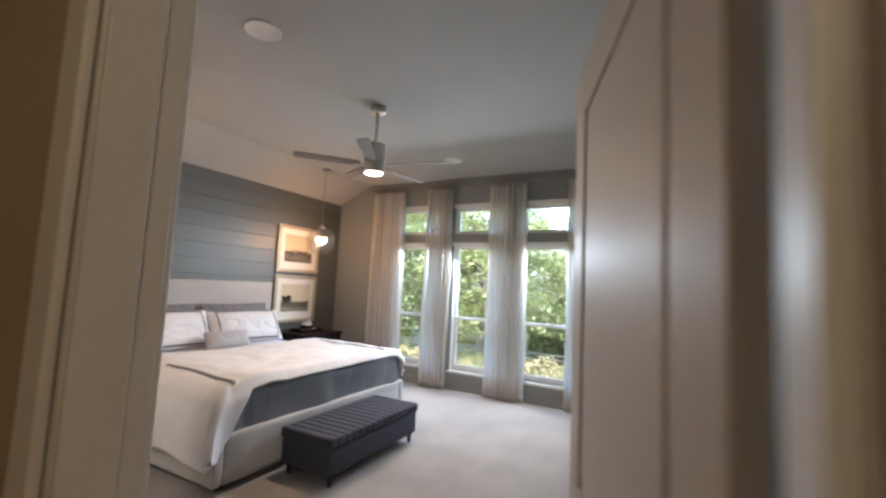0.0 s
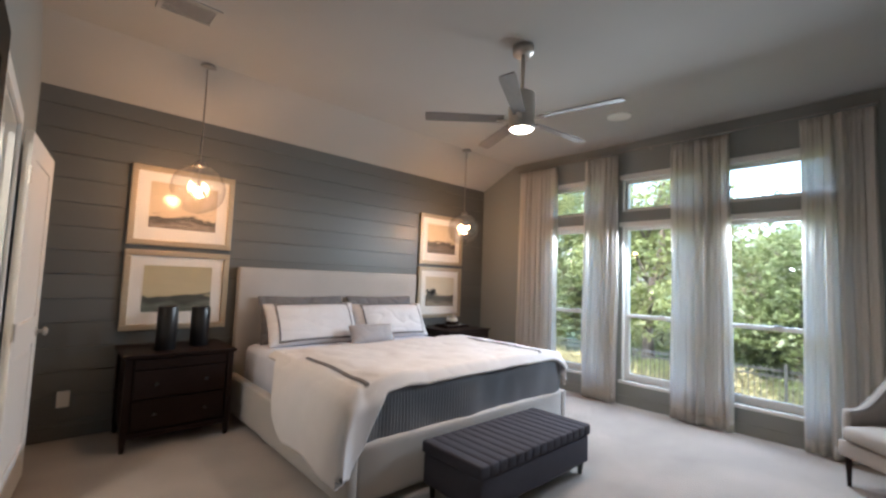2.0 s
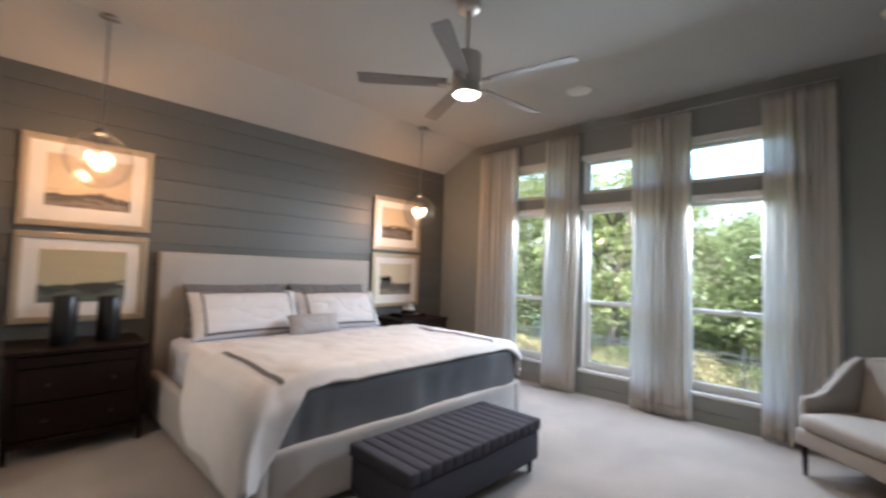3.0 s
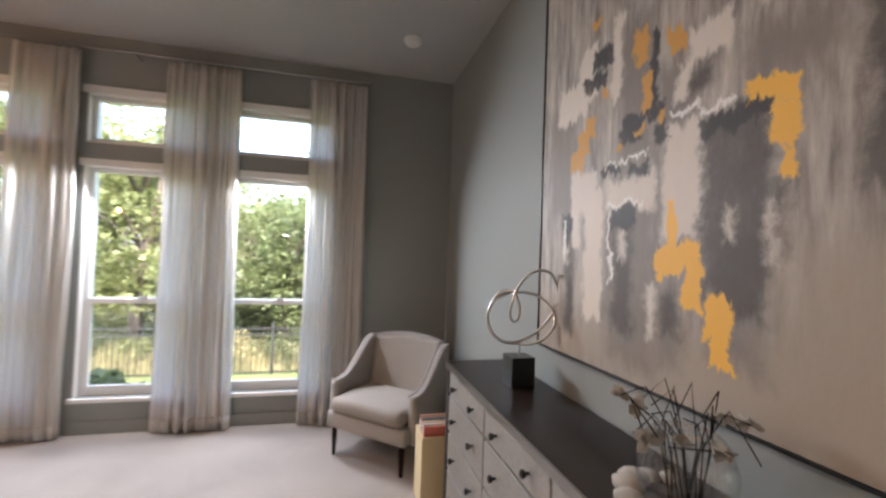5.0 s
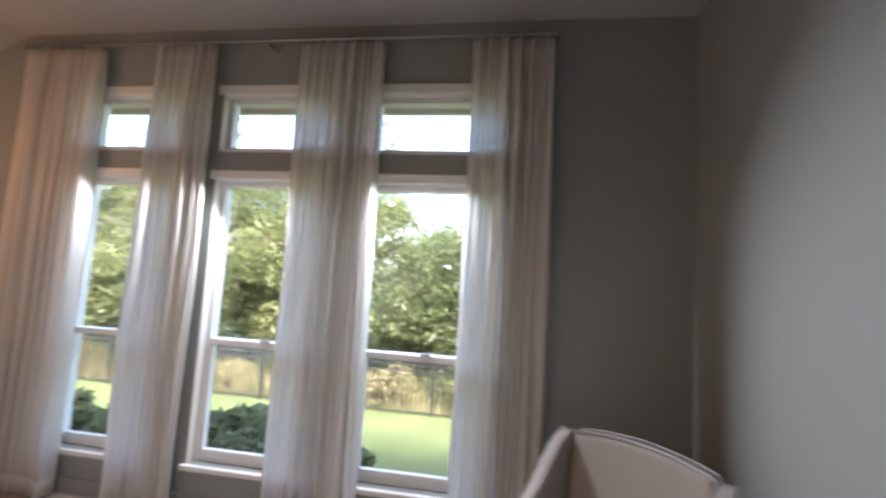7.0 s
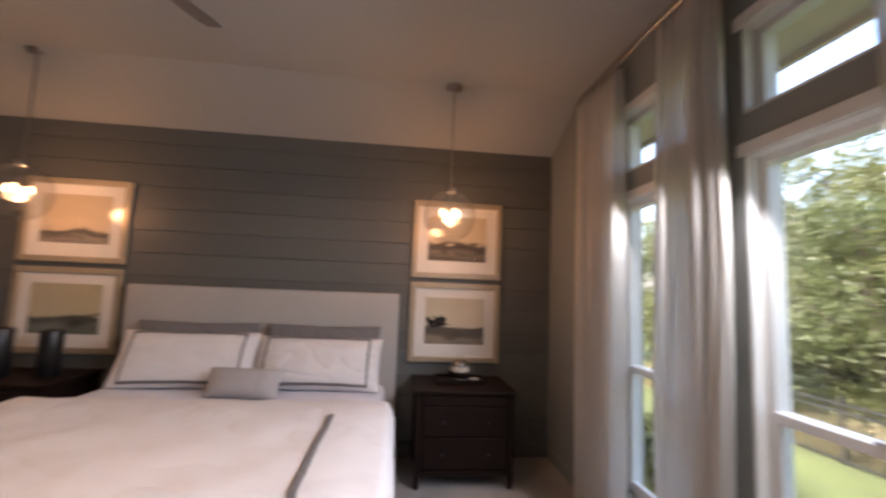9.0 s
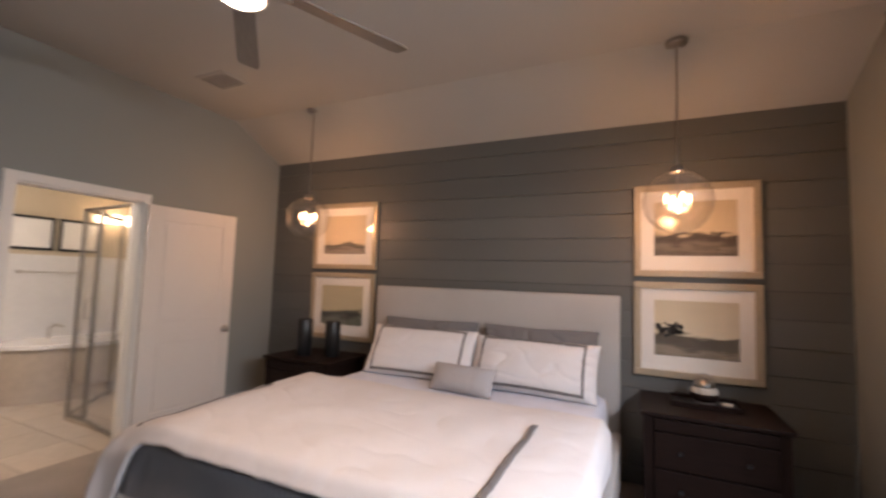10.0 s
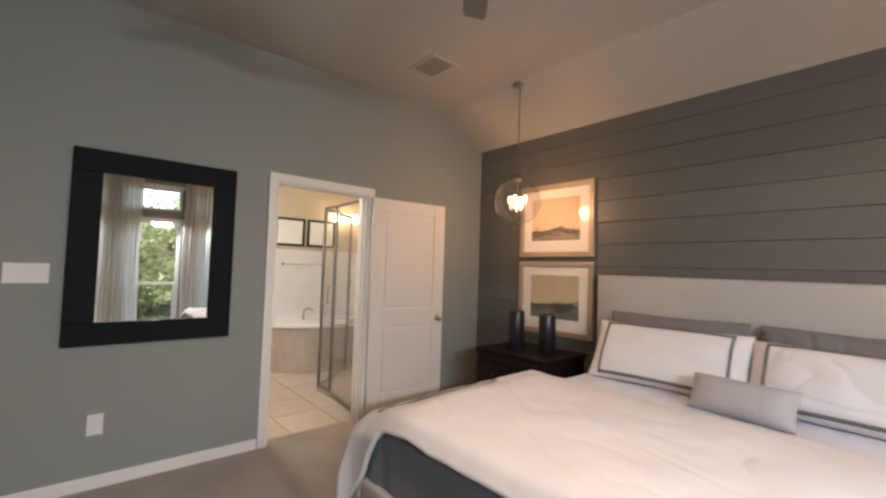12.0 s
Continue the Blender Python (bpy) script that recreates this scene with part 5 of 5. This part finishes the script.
# unseen hall lamp, added and placed to light the entry jamb
hl = thing("added_hall_light", "round glowing hall ceiling light, unseen and added", "ceiling light", Matrix.Translation((-1.3, -5.6, 2.75)))
bm = bmesh.new()
lathe(bm, [(0.11, 0.0), (0.11, -0.03), (0.08, -0.06), (0.02, -0.065)], n=28)
part("bowl", bm, M_CAN, hl, smooth=True)
lamp = new("hall_fill", bpy.data.lights.new("hall_fill", "POINT"))
lamp.data.energy, lamp.data.color, lamp.data.shadow_soft_size = 1.2, (1.0, 0.72, 0.42), 0.1
lamp.location = (-1.3, -5.6, 2.5)

# ---- outside: eave, lawn, fence, brush, trees ----
def ground_at(x, y):
    return -0.75 - 0.82 * min(1, max(0, (x - 6) / 6)) + 0.05 * noise.noise((x * 0.4, y * 0.4, 1)) + max(0, x - 26) * 0.02


structure("trim_eave", boxes((XW + 0.15, XW + 0.68, YP - 1.5, 1.5, 2.79, 2.87), (XW + 0.66, XW + 0.70, YP - 1.5, 1.5, 2.75, 3.02), bevel=0.004), M_SOFFIT, "tan painted eave above the windows")
structure("wall_outer", boxes((XW + 0.152, XW + 0.20, YP - 1.5, BAYS[2][0] - 0.05, -1.5, 2.72), (XW + 0.152, XW + 0.20, BAYS[0][1] + 0.05, 1.5, -1.5, 2.72), (XW + 0.152, XW + 0.20, BAYS[2][0] - 0.05, BAYS[0][1] + 0.05, -1.5, Z0 - 0.06)), M_STONE, "pale outer house wall")
bm = bmesh.new()
sheet(bm, 60, 60, lambda u, v: Vector((XW + 0.1 + 2600 * u ** 4, 0, 0)) + Vector((0, (v - 0.5) * abs(v - 0.5) * 4000, 0)) + Vector((0, 0, ground_at(XW + 2600 * u ** 4, (v - 0.5) * abs(v - 0.5) * 4000) if u < 0.5 else -1.4)))
structure("ground", bm, M_GRASS, "green lawn sloping away from the house")

fence = thing("fence", "black iron picket fence at the end of the lawn", "fence", Matrix.Translation((12.2, -4, ground_at(12.2, -4))))
picket = mesh_of("picket", boxes((-0.009, 0.009, -0.009, 0.009, 0.06, 1.22)), M_IRON)
post = mesh_of("post", boxes((-0.03, 0.03, -0.03, 0.03, -0.1, 1.32), bevel=0.005), M_IRON)
k, y = 0, -9.0
while y < 13.0:
    ob = new("post" if k % 18 == 0 else "picket", post if k % 18 == 0 else picket)
    ob.parent, ob.location = fence, (0, y, 0)
    y += 0.115
    k += 1
for z in (0.12, 1.02, 1.16):
    part("rail", boxes((-0.014, 0.014, -9.0, 13.0, z - 0.016, z + 0.016)), M_IRON, fence)

rng = random.Random(21)


def leaf_cloud(bm, c, rx, rz, n, size, rng):
    for _ in range(n):
        d = Vector((rng.gauss(0, 1), rng.gauss(0, 1), rng.gauss(0, 1))).normalized() * (0.45 + 0.55 * rng.random() ** 0.5)
        p = Vector(c) + Vector((d.x * rx, d.y * rx, d.z * rz))
        a = Vector((rng.gauss(0, 1), rng.gauss(0, 1), rng.gauss(0, 0.5))).normalized()
        b = a.cross(Vector((rng.gauss(0, 1), rng.gauss(0, 1), rng.gauss(0, 1)))).normalized()
        s = size * rng.uniform(0.6, 1.4)
        bm.faces.new([bm.verts.new(p - a * s), bm.verts.new(p + b * s * 0.45), bm.verts.new(p + a * s), bm.verts.new(p - b * s * 0.45)])


def tree(x, y, h, spread, seed, material, label):
    rng = random.Random(seed)
    gz = ground_at(x, y)
    t = thing("tree", label, "tree", Matrix.Translation((x, y, gz)), "trees beyond the fence")
    bm = bmesh.new()
    top = Vector((rng.uniform(-0.5, 0.5), rng.uniform(-0.5, 0.5), h * 0.7))
    tube(bm, [(0, 0, -0.2), (0.05, 0.08, h * 0.25), tuple(top * 0.7), tuple(top)], [0.20, 0.15, 0.1, 0.05], 10)
    part("trunk", bm, M_BARK, t, smooth=True)
    crown = bmesh.new()
    limbs = bmesh.new()
    for k in range(16):
        z0 = h * rng.uniform(0.15, 0.62)
        a = rng.uniform(0, 6.28)
        r = spread * rng.uniform(0.45, 1.0) * (1.1 - 0.5 * z0 / h)
        end = Vector((math.cos(a) * r, math.sin(a) * r, z0 + h * rng.uniform(0.05, 0.3)))
        st = Vector((0.05, 0.08, z0 * 0.9))
        tube(limbs, [tuple(st), tuple(st.lerp(end, 0.5) + Vector((0, 0, 0.2))), tuple(end)], [0.06, 0.04, 0.015], 6)
        for q in range(5):
            c = st.lerp(end, rng.uniform(0.55, 1.1)) + Vector((rng.gauss(0, 0.5), rng.gauss(0, 0.5), rng.gauss(0, 0.4)))
            leaf_cloud(crown, c, rng.uniform(0.5, 0.95), rng.uniform(0.35, 0.7), 170, 0.085, rng)
    part("limbs", limbs, M_BARK, t, smooth=True)
    me = bpy.data.meshes.new("crown")
    crown.to_mesh(me)
    crown.free()
    me.materials.append(material)
    c = new("crown", me)
    c.parent = t


for i, (x, y, h, s) in enumerate(((14.5, -6.5, 5.6, 2.2), (15.2, -2.6, 6.3, 2.5), (14.6, 1.2, 8.4, 2.7), (15.5, 5.2, 7.0, 2.6), (14.2, 9.0, 6.6, 2.5), (18.5, -4.6, 7.2, 2.9), (19.0, -0.8, 7.8, 3.0), (18.5, 3.5, 10.2, 3.4),
                                   (19.0, 8.0, 10.8, 3.5), (17.0, 13.0, 10.0, 3.4), (18, -9.5, 6.8, 2.8), (23, 15.5, 9.5, 3.4), (15, 17.5, 8.0, 3.0))):
    tree(x, y, h, s, 40 + i, (M_LEAF, M_LEAF2)[i % 2 if i > 4 else (i in (1, 3)) * 1], "leafy green tree beyond the fence")


def bush(x, y, r, h, seed, material, label, cat="bush", clumps=12, leaves=90):
    rng = random.Random(seed)
    t = thing("bush", label, cat, Matrix.Translation((x, y, ground_at(x, y))), "low bushes")
    bm = bmesh.new()
    for _ in range(clumps):
        leaf_cloud(bm, (rng.gauss(0, r * 0.45), rng.gauss(0, r * 0.45), h * rng.uniform(0.2, 0.8)), r * 0.45, h * 0.26, leaves, 0.06 if leaves < 100 else 0.09, rng)
    me = bpy.data.meshes.new("foliage")
    bm.to_mesh(me)
    bm.free()
    me.materials.append(material)
    ob = new("foliage", me)
    ob.parent = t
    bm = bmesh.new()
    for _ in range(5):
        tube(bm, [(0, 0, -0.05), (rng.gauss(0, r * 0.3), rng.gauss(0, r * 0.3), h * 0.6)], [0.02, 0.006], 5)
    part("stems", bm, M_BARK, t)


for i, (x, y, r, h) in enumerate(((7.15, -1.5, 0.55, 0.72), (7.3, -0.6, 0.55, 0.75), (7.35, 0.4, 0.55, 0.72), (7.4, 1.4, 0.5, 0.7), (7.5, 2.4, 0.5, 0.65), (7.0, -2.2, 0.42, 0.6))):
    bush(x, y, r, h, 70 + i, M_LEAF2, "low green hedge bush by the house", "bush", 18, 160)
for i in range(14):
    bush(12.9 + rng.uniform(0, 1.2), -9 + i * 1.55, 0.8, rng.uniform(0.7, 1.5), 90 + i, (M_LEAF, M_LEAF2, M_DRYGRASS)[i % 3], "wild brush behind the fence")
for i in range(13):
    bush(16.6 + rng.uniform(-0.6, 0.8), -11 + i * 2.3, 1.9, rng.uniform(2.0, 3.6), 130 + i, (M_LEAF2, M_LEAF)[i % 3 == 0], "dense green thicket under the trees", "thicket", 26, 190)
# curving bed edge of stones
for k in range(26):
    y = -2.6 + k * 0.24
    x = 7.9 + 0.35 * math.sin(y * 0.9)
    st = thing("edging_stone", "pale stone edging a planting bed", "stone", Matrix.Translation((x, y, ground_at(x, y))), "edging stones")
    bm = boxes((-0.07, 0.07, -0.11, 0.11, -0.06, 0.07), bevel=0.03)
    for v in bm.verts:
        v.co += Vector((1, 1, 1)) * 0.012 * noise.noise(v.co * 9 + Vector((k, 0, 0)))
    part("stone", bm, M_STONE, st, smooth=True)
# brush and tall dry grass behind the fence
bm = bmesh.new()
for _ in range(9000):
    x, y = rng.uniform(12.3, 14.6), rng.uniform(-10, 13)
    z, h, w = ground_at(x, y), rng.uniform(0.25, 0.75), 0.012
    a = rng.uniform(0, 6.28)
    lx, ly = rng.gauss(0, 0.12), rng.gauss(0, 0.12)
    bm.faces.new([bm.verts.new((x - w * math.cos(a), y - w * math.sin(a), z)), bm.verts.new((x + w * math.cos(a), y + w * math.sin(a), z)), bm.verts.new((x + lx, y + ly, z + h))])
me = bpy.data.meshes.new("tall_grass")
bm.to_mesh(me)
bm.free()
me.materials.append(M_DRYGRASS)
tagged(new("tall_grass", me), "tall dry golden grass behind the fence", "grass", kind="stuff")
